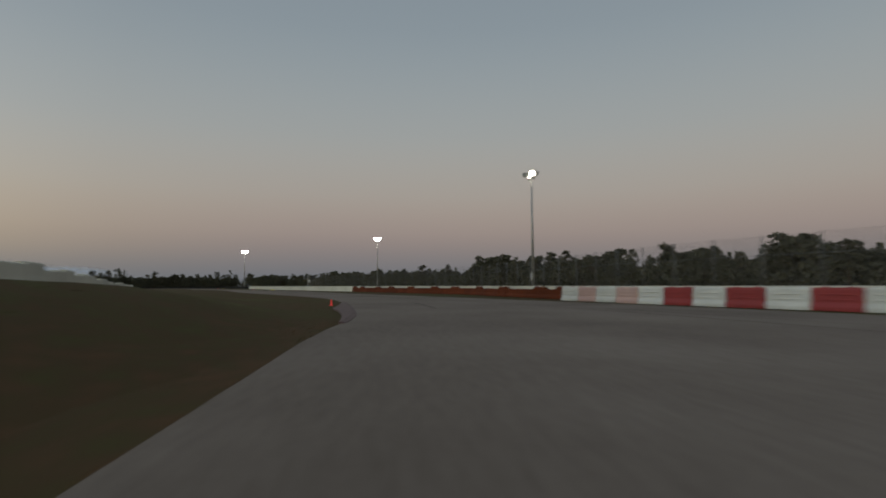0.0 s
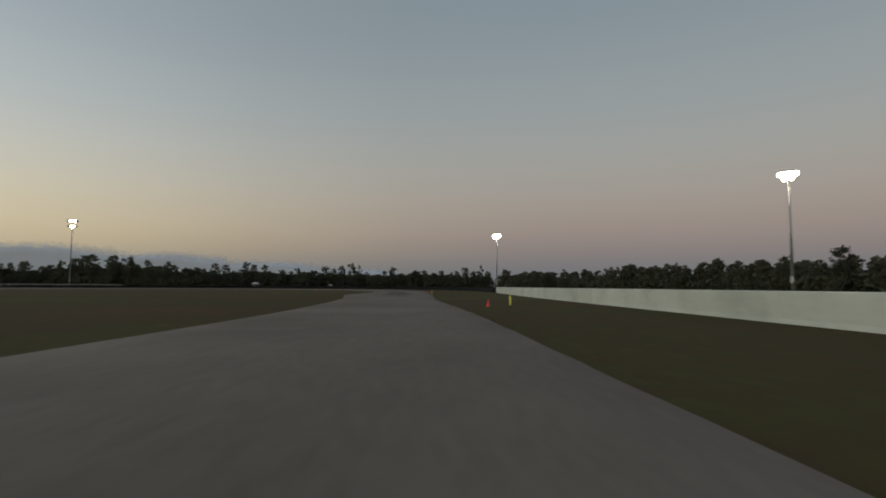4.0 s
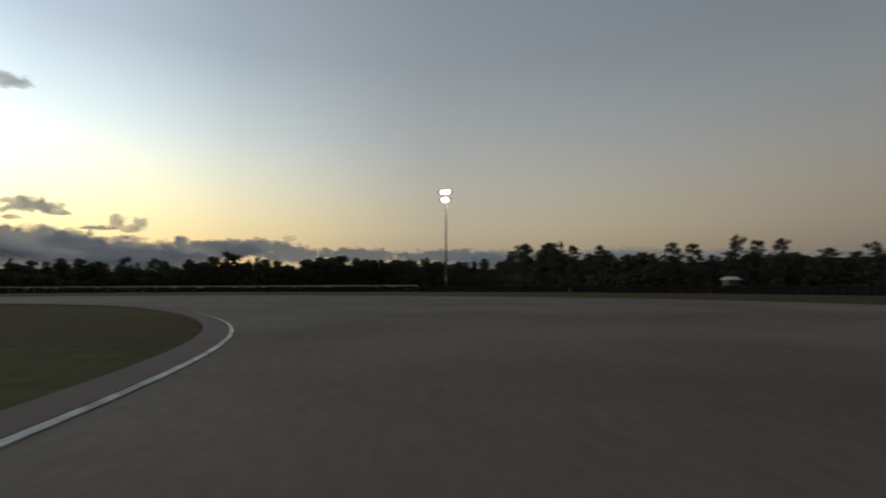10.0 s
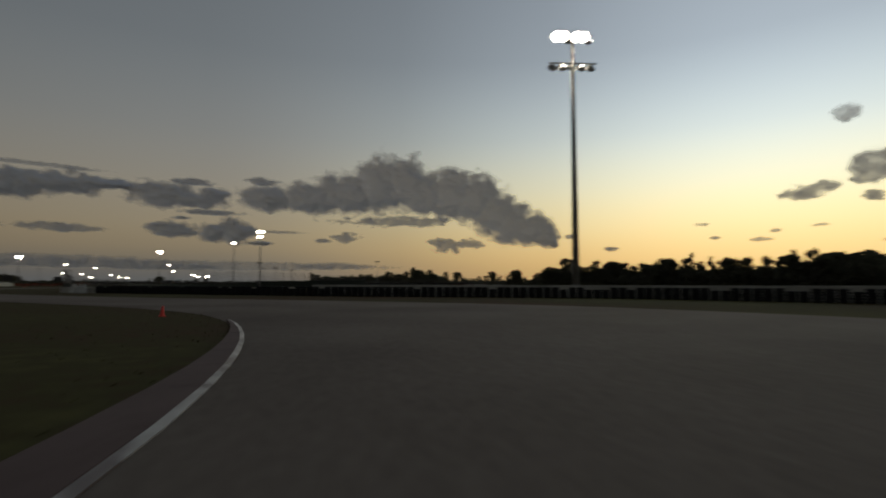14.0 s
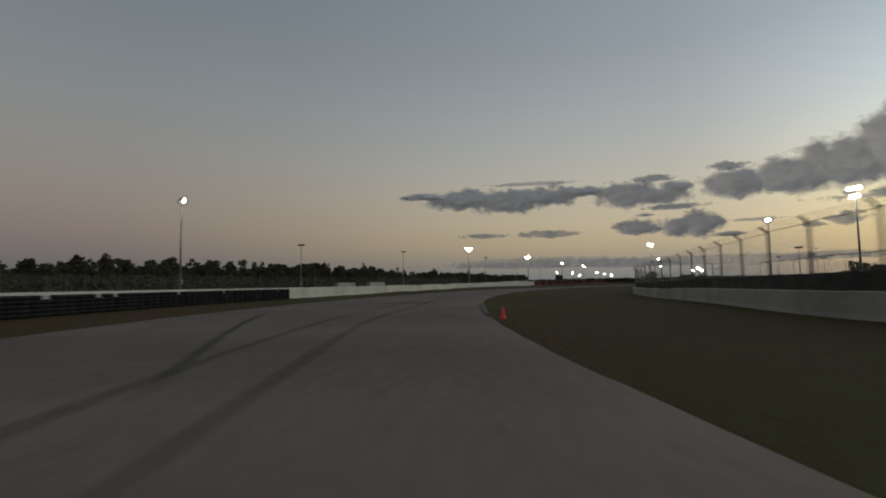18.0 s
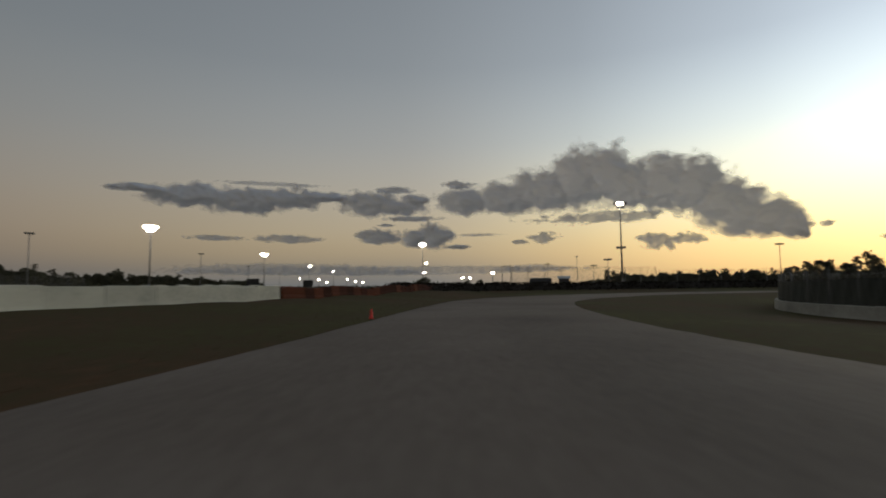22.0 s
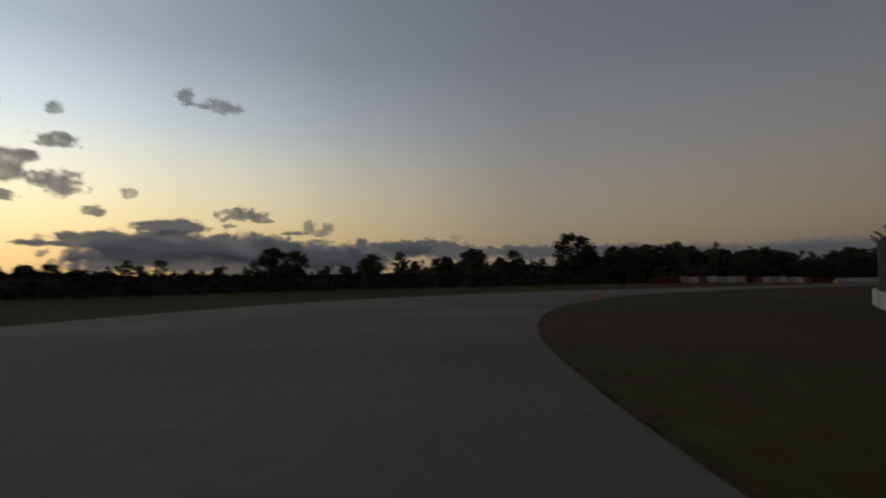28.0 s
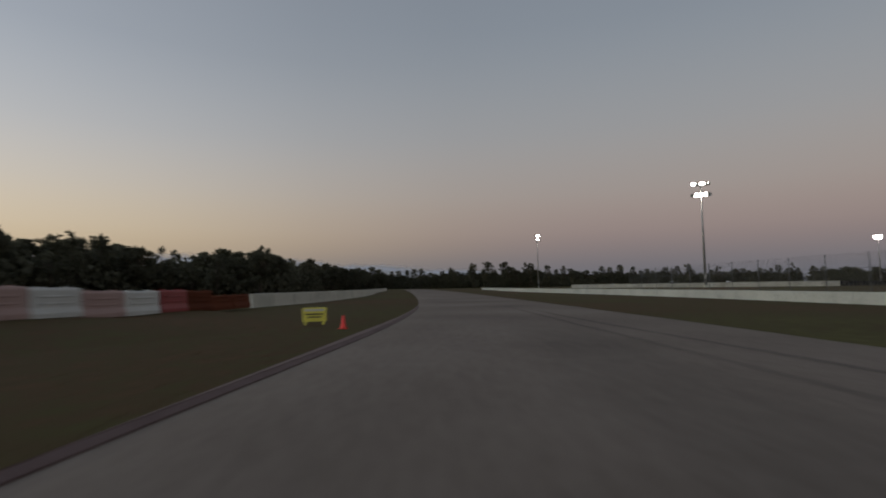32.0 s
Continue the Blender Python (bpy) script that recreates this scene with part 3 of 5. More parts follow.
B_MATS = {"w": (PLASTIC_WHITE, "weathered white plastic water barrier"), "r": (PLASTIC_RED, "dull red plastic water barrier"),
          "p": (PLASTIC_PINK, "sun-bleached pink plastic water barrier"), "o": (PLASTIC_ORANGE, "faded orange plastic water barrier"), "d": (PLASTIC_SHADED, "dark red-brown plastic water barrier with shade in its colour")}
B_MESH = {(k, n): barrier_mesh(n - 0.02, 0.95, m) for k, (m, _) in B_MATS.items() for n in (1.88, 2.1)}
for n in (1.88, 2.1):
    B_MESH["l", n] = barrier_mesh(n - 0.02, 0.74, PLASTIC_ORANGE)


def barriers(pts, colours, group, start=0.9, up=None, back=False, step=1.88):
    rng = random.Random(len(colours))
    line = pts if isinstance(pts, np.ndarray) else spline(pts, 1.0)
    if back:
        line = line[::-1]
    for (x, y, a), c in zip(along(line, step, start), colours):
        ob = new("water_barrier", B_MESH[c, step])
        ob.matrix_world = pose(x, y, (up(x, y) if up else 0.02) - 0.005, 0, 0, a + rng.uniform(-1.5, 1.5))
        tagged(ob, B_MATS["o" if c == "l" else c][1], "barrier", group)
    return line


SOUTH_BLOCKS = ((-55.5, -28.8), (-34.7, -27.9), (-10.2, -24.6), (10.8, -19.9), (28.4, -8.3), (38.0, -2.3))
barriers(SOUTH_BLOCKS, "wpwpwrwrwrwwwrwwrwwrwrwwrwrwwrwrwwrwrwwrwrwwrwr", "barriers beside the south straight", back=True)
along_south = np.array([(x - 0.62 * math.sin(radians(a)), y + 0.62 * math.cos(radians(a))) for x, y, a in along(s_line, 1.0)])
orange_row = along_south[(along_south[:, 0] > 38.0) & (along_south[:, 0] < 94.0)]
barriers(orange_row, "rololllolllolllollolllolllollolllolo", "orange barriers before the south wall", step=1.88)
DIVIDER_ORANGE = ((15.5, 27.7), (0.8, 22.1), (-16.9, 16.5), (-34.6, 10.9), (-54.2, 6.1))
barriers(DIVIDER_ORANGE, "oodododdodoodddodddodddddddd", "barriers on the bank", up=bank_height)
NORTH_BLOCKS = ((-23.1, 189.4), (-33.5, 180.9), (-42.8, 172.8), (-51.8, 165.2), (-58.8, 155.4), (-63.6, 146.8))
barriers(NORTH_BLOCKS, "llorwpwpwrdpwpwrwpoooo", "barriers outside the north straight", start=2.0, step=2.1, up=bank_height)


# ---------------------------------------------------------------- tyre walls
def tyre_stack_mesh(n=5):
    bm = bmesh.new()
    seg, ring = 14, 7
    for k in range(n):
        z0 = 0.11 + k * 0.185
        grid = []
        for i in range(seg):
            a = 2 * math.pi * i / seg
            row = []
            for j in range(ring):
                b = 2 * math.pi * j / ring
                r = 0.235 + 0.095 * math.cos(b)
                row.append(bm.verts.new((r * math.cos(a) + 0.012 * math.sin(k * 2.1), r * math.sin(a) + 0.012 * math.cos(k * 1.7), z0 + 0.095 * math.sin(b))))
            grid.append(row)
        for i in range(seg):
            for j in range(ring):
                bm.faces.new((grid[i][j], grid[(i + 1) % seg][j], grid[(i + 1) % seg][(j + 1) % ring], grid[i][(j + 1) % ring]))
    return mesh_of("tyre_stack", bm, TYRE, True)


STACKS = [tyre_stack_mesh(5), tyre_stack_mesh(4)]


def tyres(name, label, pts, step=0.67, low=0.12):
    rng = random.Random(7)
    ob = thing(name, label, "tyre wall")
    line = spline(pts, 0.8)
    for x, y, a in along(line, step, 0.4):
        part("tyre_stack", STACKS[1 if rng.random() < low else 0], None, ob, m=pose(x + rng.uniform(-0.03, 0.03), y + rng.uniform(-0.03, 0.03), 0, 0, 0, rng.uniform(0, 360)))
    return line


tyres("tyre_wall", "black stacked tyre wall before the white concrete wall", ((95.5, 88.5), (104.0, 98.5), (112.1, 111.3), (119.0, 123.7), (124.4, 136.5)))
tyres("tyre_wall", "black stacked tyre wall along the grass verge", ((95.6, 142.4), (98.2, 154.3), (101.4, 166.0), (103.2, 175.0), (103.8, 185.0), (103.8, 195.0), (104.8, 203.5), (108.6, 211.0), (114.0, 218.6), (117.6, 228.0), (118.2, 237.5)), 0.7)
tyres("tyre_wall", "long black tyre wall behind the wide paved turn", ((195.8, 113.7), (208.5, 124.1), (222.2, 136.6), (235.7, 156.1), (242.3, 178.6), (239.9, 201.4), (228.9, 223.9), (210.4, 241.9)), 0.67)
tyres("tyre_wall", "distant black tyre wall behind the paved turn", ((210.4, 241.9), (186.4, 254.0), (156.1, 259.3), (129.4, 253.5), (118.2, 237.5)), 0.67)
wall("wall_hairpin", "low grey concrete wall behind the far tyre wall", ((187.0, 255.4), (156.2, 260.6), (128.6, 254.7), (116.9, 238.0), (116.2, 228.6), (112.7, 219.4), (107.3, 211.8), (103.4, 203.9), (102.4, 195.0), (102.4, 185.0), (101.8, 175.3)), 1.12, mat=DARKER_CONCRETE)
wall("wall_divider_east", "white concrete wall behind the tyre wall", ((96.5, 88.3), (105.0, 98.0), (113.1, 110.9), (120.1, 123.4), (125.4, 136.5)), 1.02)


# ---------------------------------------------------------------- floodlight masts
def flood_mesh():
    bm = bmesh.new()
    n = 12
    for r0, z0, r1, z1 in ((0.10, -0.34, 0.20, -0.22), (0.20, -0.22, 0.5, 0.0)):
        a = [bm.verts.new((r0 * math.cos(2 * math.pi * i / n), r0 * math.sin(2 * math.pi * i / n), z0)) for i in range(n)]
        b = [bm.verts.new((r1 * math.cos(2 * math.pi * i / n), r1 * math.sin(2 * math.pi * i / n), z1)) for i in range(n)]
        for i in range(n):
            bm.faces.new((a[i], a[(i + 1) % n], b[(i + 1) % n], b[i]))
    return mesh_of("lamp_housing", bm, STEEL, True)


# lens and housing are drawn oversize: the lamp's bloom is put into their shape
def lens_mesh(mat):
    bm = bmesh.new()
    n = 14
    c = bm.verts.new((0, 0, 0.03))
    v = [bm.verts.new((0.48 * math.cos(2 * math.pi * i / n), 0.48 * math.sin(2 * math.pi * i / n), -0.01)) for i in range(n)]
    for i in range(n):
        bm.faces.new((c, v[i], v[(i + 1) % n]))
    return mesh_of("lens", bm, mat, True)


HOUSING, LENS_ON, LENS_OFF = flood_mesh(), lens_mesh(LAMP_LIT), lens_mesh(LAMP_OFF)


def mast(x, y, height, face, tiers, label, scale=1.0):
    """A mast; tiers: (height, half width of the arm, string of lamps, y lit / n unlit, with a sign for front or back)."""
    ob = thing("floodlight_mast", label, "floodlight", x, y, level(x, y), face, "floodlight masts")
    bm = bmesh.new()
    tube(bm, (0, 0, 0), (0, 0, 0.5), 0.45 * scale, 0.45 * scale, 12)
    part("base", bm, CONCRETE, ob)
    bm = bmesh.new()
    tube(bm, (0, 0, 0.5), (0, 0, height), 0.30 * scale, 0.14 * scale, 10)
    part("pole", bm, STEEL, ob, smooth=True)
    bm = bmesh.new()
    box(bm, 0.16, -0.28, 2.2, 0.46, 0.28, 3.4)
    part("control_box", bm, STEEL, ob)
    for z, half, lamps in tiers:
        bm = bmesh.new()
        box(bm, -0.06, -half, z - 0.07, 0.06, half, z + 0.07)
        box(bm, 0.06, -0.25, z - 0.12, 0.18, 0.25, z + 0.12)
        part("crossarm", bm, STEEL, ob)
        n = len(lamps)
        for i, c in enumerate(lamps):
            yy = -half + 2 * half * (i + 0.5) / n
            back = c in "YN"
            # each lamp looks ahead and a little down
            m = Matrix.Translation((-0.42 if back else 0.42, yy, z - 0.28)) @ Matrix.Rotation(radians(-115 if back else 115), 4, "Y")
            h = part("lamp_housing", HOUSING, None, ob, m=m)
            part("lens", LENS_ON if c in "yY" else LENS_OFF, None, h)
    return ob


LIT = "tall grey steel floodlight mast with its lamps lit"
OFF = "tall slim grey floodlight mast with its lamps off"
mast(100.0, -0.4, 22.9, 150, ((22.6, 1.7, "nnyn"), (22.0, 1.2, "Yn")), LIT)
mast(230.6, 69.6, 23.4, 170, ((23.1, 1.7, "yyyy"), (22.3, 1.2, "yy")), LIT)
mast(306.3, 180.6, 23.9, 195, ((23.6, 1.8, "yyyyy"), (22.8, 1.4, "yyy")), LIT)
mast(187.7, 307.3, 27.0, 250, ((26.7, 1.9, "nyyyn"), (24.6, 1.6, "nyyn")), LIT)
mast(99.0, 201.2, 26.2, 195, ((25.9, 2.0, "yYYyYY"), (23.1, 2.4, "nyyyn")), LIT, 1.15)
mast(54.0, -67.8, 18.1, 90, ((17.9, 1.3, "nnn"),), OFF, 0.8)
mast(-33.4, -158.0, 22.6, 80, ((22.4, 1.5, "nnn"),), OFF, 0.9)
mast(-35.2, -84.2, 19.6, 60, ((19.3, 1.7, "yyyy"), (18.5, 1.0, "yy")), LIT)
mast(-132.3, -157.1, 20.3, 50, ((20.0, 1.7, "yyyy"), (19.3, 1.0, "yy")), LIT)
mast(-132.7, -211.4, 23.0, 60, ((22.7, 1.5, "nnn"),), OFF, 0.9)
mast(-207.9, -111.4, 28.0, 40, ((27.6, 1.9, "yyyyy"), (26.7, 1.2, "yyy")), LIT)
mast(-105.1, 25.2, 24.8, 30, ((24.4, 1.9, "nyyn"), (23.5, 1.2, "nn")), LIT)
mast(-46.4, 77.7, 24.5, -15, ((24.2, 1.9, "yyyyy"), (22.2, 1.4, "yyy")), LIT, 1.1)
mast(-231.9, 64.2, 19.7, 10, ((19.5, 1.8, "nnnn"),), OFF, 0.8)
mast(-195.6, -1.8, 13.9, 20, ((13.7, 1.8, "nnnn"),), OFF, 0.8)
mast(-147.3, 15.3, 15.5, 20, ((15.3, 1.6, "nnnn"),), OFF, 0.8)
mast(-271.0, -29.8, 14.5, 20, ((14.3, 1.9, "nnnn"),), OFF, 0.8)
mast(-316.0, -54.0, 23.2, 20, ((23.0, 0.7, "nn"),), OFF, 0.8)
mast(-281.6, -62.9, 16.9, 20, ((16.7, 1.4, "nnn"),), OFF, 0.8)
mast(-226.0, -292.0, 21.4, 50, ((21.2, 1.2, "nnn"),), OFF, 0.9)
mast(-355.0, -406.0, 20.2, 50, ((20.0, 1.2, "nnn"),), OFF, 0.9)
for fx, fy, fz in ((-236.8, -234.7, 19.5), (-333.0, -303.0, 19.7), (-405.0, -428.0, 15.8), (-371.0, -320.0, 12.6), (-377.7, -313.7, 10.5), (-383.0, -308.0, 9.5), (-386.0, -377.0, 13.6), (-393.0, -371.0, 10.2),
                   (-249.6, -137.3, 18.8), (-286.0, -163.0, 14.0), (-258.6, -114.0, 8.6), (-274.0, -117.0, 8.8), (-157.0, -40.6, 7.9)):
    mast(fx, fy, fz + 0.3, 40, ((fz, 0.55, "yy"),), "distant floodlight mast with its lamps lit")


# ---------------------------------------------------------------- trees
def leaf_cloud(rng, blobs, count, size):
    """Small bent leaf clumps scattered through blobs (x, y, z, rx, rz): verts, faces."""
    verts, faces = [], []
    total = sum(b[3] * b[3] * b[4] for b in blobs)
    for bx, by, bz, rx, rz in blobs:
        for _ in range(max(4, int(count * rx * rx * rz / total))):
            d = rng.normal(size=3)
            d /= np.linalg.norm(d)
            r = rng.uniform(0.2, 1.32)
            c = np.array((bx, by, bz)) + d * r * (rx, rx, rz)
            u = rng.normal(size=3)
            u /= np.linalg.norm(u)
            w = np.cross(u, rng.normal(size=3))
            w /= np.linalg.norm(w) + 1e-6
            s = size * rng.uniform(0.6, 1.4)
            k = len(verts)
            verts += [c - u * s, c + w * s * 0.7, c + u * s, c - w * s * 0.7 + d * s * 0.3]
            faces += [(k, k + 1, k + 2), (k, k + 2, k + 3)]
    return verts, faces


def tree_kind(seed, kind):
    """Trunk mesh, crown mesh of a tree about 10 m high."""
    rng = np.random.default_rng(seed)
    bm = bmesh.new()
    lean = rng.uniform(-0.25, 0.25, 2)
    h = 10.0
    blobs = []
    if kind in ("pine", "tall"):
        low, mid, half, wide, n = (0.40, 0.68, 0.36, 2.0, 30) if kind == "pine" else (0.58, 0.79, 0.25, 1.55, 22)
        tube(bm, (0, 0, -0.2), (lean[0], lean[1], h * 0.95), 0.19 if kind == "pine" else 0.16, 0.05, 7)
        for i in range(n):
            f = low + (0.99 - low) * (i + rng.uniform(-0.5, 0.5)) / n
            a = i * 2.4 + rng.uniform(-0.5, 0.5)
            reach = wide * math.sqrt(max(0.08, 1 - ((f - mid) / half) ** 2)) * rng.uniform(0.4, 1.0)
            z = h * f
            tip = (lean[0] * f + reach * math.cos(a), lean[1] * f + reach * math.sin(a), z + rng.uniform(-0.1, 0.35))
            tube(bm, (lean[0] * f, lean[1] * f, z - 0.35), tip, 0.05, 0.02, 4, False)
            r = rng.uniform(0.34, 0.62)
            blobs.append((*tip, r, r * rng.uniform(0.55, 0.85)))
            if rng.random() < 0.6:
                blobs.append((lean[0] * f + reach * 0.5 * math.cos(a), lean[1] * f + reach * 0.5 * math.sin(a), z + 0.1, r * 0.75, r * 0.55))
        blobs.append((lean[0], lean[1], h * 0.97, 0.5, 0.4))
        count, size = (640, 0.30) if kind == "pine" else (460, 0.28)
    else:
        tube(bm, (0, 0, -0.2), (lean[0] * 0.4, lean[1] * 0.4, h * 0.45), 0.28, 0.16, 8)
        for i in range(60):
            a, f = rng.uniform(0, 6.28), rng.uniform(0.28, 0.95)
            reach = 2.7 * rng.uniform(0.2, 1.0) ** 0.6 * math.sqrt(max(0.06, 1 - ((f - 0.6) / 0.37) ** 2))
            tip = (reach * math.cos(a), reach * math.sin(a), h * f)
            tube(bm, (lean[0] * 0.4, lean[1] * 0.4, h * 0.4), tip, 0.09, 0.03, 4, False)
            r = rng.uniform(0.42, 0.85)
            blobs.append((*tip, r, r * 0.8))
        count, size = 1250, 0.34
    trunk = mesh_of("trunk", bm, BARK, True)
    v, f = leaf_cloud(rng, blobs, count, size * 1.3)
    v2, f2 = leaf_cloud(rng, blobs, int(count * 3.8), size * 0.50)
    return trunk, grid_mesh("crown", v2, f2, LEAF), (np.array(v), np.array(f))


def bushy_kind(seed, cone):
    """A tree leafy down to the ground, round or pointed, about 10 m high."""
    rng = np.random.default_rng(seed)
    bm = bmesh.new()
    tube(bm, (0, 0, -0.2), (0, 0, 8.5), 0.2, 0.05, 7)
    blobs = []
    for i in range(34):
        f = rng.uniform(0.06, 0.97)
        wide = (2.3 * (1.06 - f) ** 0.75 + 0.1) if cone else 2.5 * math.sqrt(max(0.06, 1 - (2 * f - 0.95) ** 2))
        a, reach = rng.uniform(0, 6.28), wide * rng.uniform(0.2, 0.95)
        tip = (reach * math.cos(a), reach * math.sin(a), 10 * f)
        if i % 3 == 0:
            tube(bm, (0, 0, 10 * f - 0.5), tip, 0.06, 0.02, 4, False)
        r = rng.uniform(0.5, 1.05) * (1.2 - 0.5 * f if cone else 1.0)
        blobs.append((*tip, r, r * 0.8))
    trunk = mesh_of("trunk", bm, BARK, True)
    v, f = leaf_cloud(rng, blobs, 760, 0.42)
    v2, f2 = leaf_cloud(rng, blobs, 2600, 0.20)
    return trunk, grid_mesh("crown", v2, f2, LEAF), (np.array(v), np.array(f))


KINDS = [tree_kind(11, "pine"), tree_kind(12, "pine"), tree_kind(13, "tall"), tree_kind(14, "oak"), tree_kind(15, "oak"), tree_kind(16, "pine"), tree_kind(17, "tall"), bushy_kind(18, False), bushy_kind(19, True), bushy_kind(20, False)]
T_LABEL = ("dark slender pine at the edge of the woods", "dark pine with an open crown in the woods", "tall bare-stemmed pine with a small crown",
           "broad dark leafy tree at the edge of the woods", "round dark leafy tree in the woods", "dark pine at the edge of the woods", "thin tall pine above the woods",
           "dense dark tree leafy down to the ground", "dark pointed cypress in the woods", "dense round dark tree before the woods")


def tree(k, x, y, height, turn, wide=1.0):
    ob = thing("tree", T_LABEL[k], "tree", x, y, 0, turn, "trees at the edge of the woods")
    s = height / 10.0
    ob.scale = (s * wide, s * wide, s)
    part("trunk", KINDS[k][0], None, ob)
    part("crown", KINDS[k][1], None, ob)


def woods(name, pts, height, seed, each=6.5, rows=3, gap=4.5, kinds=(7, 0, 9, 3, 4, 5, 1, 8), low=0.72, mass=(0.58, 1.0), most=1.4, reach=900):
    """Front row as trees of their own, the wood behind them and its undergrowth as one mass."""
    rng = random.Random(seed)
    line = spline(pts, 6.0)
    # standing trees
    for x, y, a in along(line, each, 2.0):
        if math.hypot(x + 20, y - 80) > reach:
            continue
        n = radians(a - 90)
        d = rng.uniform(-1.5, 6)
        k = rng.choice(kinds)
        h = height(x, y) * rng.uniform(low, 1.06) * (1 + 0.30 * noise.noise((x * 0.045, y * 0.045, 2.0))) * (1.12 if k in (2, 6) else 0.92 if k in (3, 4) else 1.0)
        tree(k, x + d * math.cos(n), y + d * math.sin(n), min(h, most * height(x, y)), rng.uniform(0, 360), rng.uniform(0.85, 1.25))
    # the mass behind
    V, F, k0 = [], [], 0
    for r in range(rows):
        for x, y, a in along(line, gap, rng.uniform(0, 3)):
            n = radians(a - 90)
            d = 4 + r * 5 + rng.uniform(-2, 2)
            v, f = KINDS[rng.choice((7, 8, 9, 4, 5))][2]
            s = height(x, y) / 10 * rng.uniform(*mass) * (1 + 0.22 * noise.noise((x * 0.05, y * 0.05, 7.0)))
            t = rng.uniform(0, 6.28)
            c, sn = math.cos(t) * s * 1.15, math.sin(t) * s * 1.15
            p = np.stack([v[:, 0] * c - v[:, 1] * sn + x + d * math.cos(n), v[:, 0] * sn + v[:, 1] * c + y + d * math.sin(n), v[:, 2] * s], 1)
            V.append(p)
            F.append(f + k0)
            k0 += len(v)
    rn = np.random.default_rng(seed)
    for x, y, a in along(line, 2.2, 0.0):
        n = radians(a - 90)
        for d in (0.5, 6.0):
            hh = height(x, y) * rn.uniform(0.36, 0.62)
            v, f = leaf_cloud(rn, ((0, 0, hh * 0.5, 1.9, hh * 0.55),), 34, 0.55)
            v = np.array(v)
            v[:, 2] = np.maximum(v[:, 2], -0.05)
            V.append(v + (x + (d + rn.uniform(-1, 1)) * math.cos(n), y + (d + rn.uniform(-1, 1)) * math.sin(n), 0))
            F.append(np.array(f) + k0)
            k0 += len(v)
    V, F = np.concatenate(V), np.concatenate(F)
    me = bpy.data.meshes.new(name)
    me.vertices.add(len(V))
    me.vertices.foreach_set("co", V.astype(np.float32).ravel())
    me.loops.add(F.size)
    me.loops.foreach_set("vertex_index", F.astype(np.int32).ravel())
    me.polygons.add(len(F))
    me.polygons.foreach_set("loop_start", np.arange(0, F.size, 3, dtype=np.int32))
    me.polygons.foreach_set("loop_total", np.full(len(F), 3, dtype=np.int32))
    me.update()
    me.materials.append(LEAF)
    tagged(new("woods", me), "dense dark pine woods and undergrowth round the circuit", "woods", kind="stuff")
    # the dark depth of the wood
    bm = bmesh.new()
    prev = None
    for x, y, a in along(line, 5.0, 0.0):
        n = radians(a - 90)
        top = height(x, y) * (0.60 + 0.20 * noise.noise((x * 0.11, y * 0.11, 0.3)))
        cur = [bm.verts.new((x + 13 * math.cos(n), y + 13 * math.sin(n), z)) for z in (-0.1, top)] + [bm.verts.new((x + 20 * math.cos(n), y + 20 * math.sin(n), z)) for z in (top, -0.1)]
        if prev:
            for i in range(3):
                bm.faces.new((prev[i], cur[i], cur[i + 1], prev[i + 1]))
        prev = cur
    tagged(part("woods_depth", bm, LEAF), "shadowed thicket inside the woods", "woods", kind="stuff")


woods("woods_south", WOODS_SOUTH, lambda x, y: 13.0 if 130 < x < 200 else 15.2 if -60 < x < 265 else 11.0 if x > 0 else 13.0, 21, 9.0)
woods("woods_east", WOODS_EAST, lambda x, y: 14.2 if y > 330 else 12.0, 22, 4.6, kinds=(0, 1, 5, 0, 2, 1, 6, 5, 3, 4, 9), low=0.66, mass=(0.42, 0.72))
woods("woods_north", WOODS_NORTH, lambda x, y: 6.2 if x < -110 else 14.4 if x > 92 else min(11.2, max(8.4, 8.4 + 0.14 * (x + 56))), 23, 5.4, most=1.05)
tree(4, -70.0, 204.5, 12.6, 40, 1.35)
for k, x, y, h, r, w in ((4, -176.6, 112.8, 9.8, 10, 1.3), (2, -200.0, 113.2, 10.2, 80, 1.4), (1, -203.6, 106.3, 9.2, 33, 1.2), (4, -219.8, 77.9, 9.8, 140, 1.3), (3, -215.3, 86.2, 8.8, 250, 1.1), (6, -208.8, 94.5, 9.2, 66, 1.3),
                         (1, -166.0, 115.4, 7.2, 70, 1.1), (0, -156.9, 115.2, 5.4, 190, 1.1), (4, -145.6, 115.9, 5.2, 20, 1.0), (4, -153.6, 127.6, 7.4, 95, 1.2), (3, -134.8, 178.1, 9.0, 45, 1.2), (4, -128.8, 179.1, 8.0, 300, 1.1),
                         (4, -111.3, 180.5, 6.8, 110, 1.1), (3, -85.9, 170.6, 6.9, 170, 1.1), (1, -102.4, 176.8, 5.4, 250, 1.1), (1, -174.0, 130.2, 8.4, 20, 1.2), (3, -180.0, 136.5, 9.0, 200, 1.2)):
    tree(k, x, y, h * 1.15, r, w)
tree(3, -67.3, 208.1, 9.6, 140, 1.1)
tree(3, -58.1, 197.1, 9.0, 200, 1.15)
tree(4, -61.3, 200.6, 7.6, 20, 1.2)
tree(3, -92.9, 194.3, 9.0, 100, 1.25)
tree(4, -117.2, 190.6, 7.6, 160, 1.2)
tree(4, 20.3, 293.5, 11.4, 75, 1.0)
tree(3, 19.9, 273.1, 10.3, 310, 0.95)
tree(0, -16.6, 265.5, 10.2, 15, 0.9)
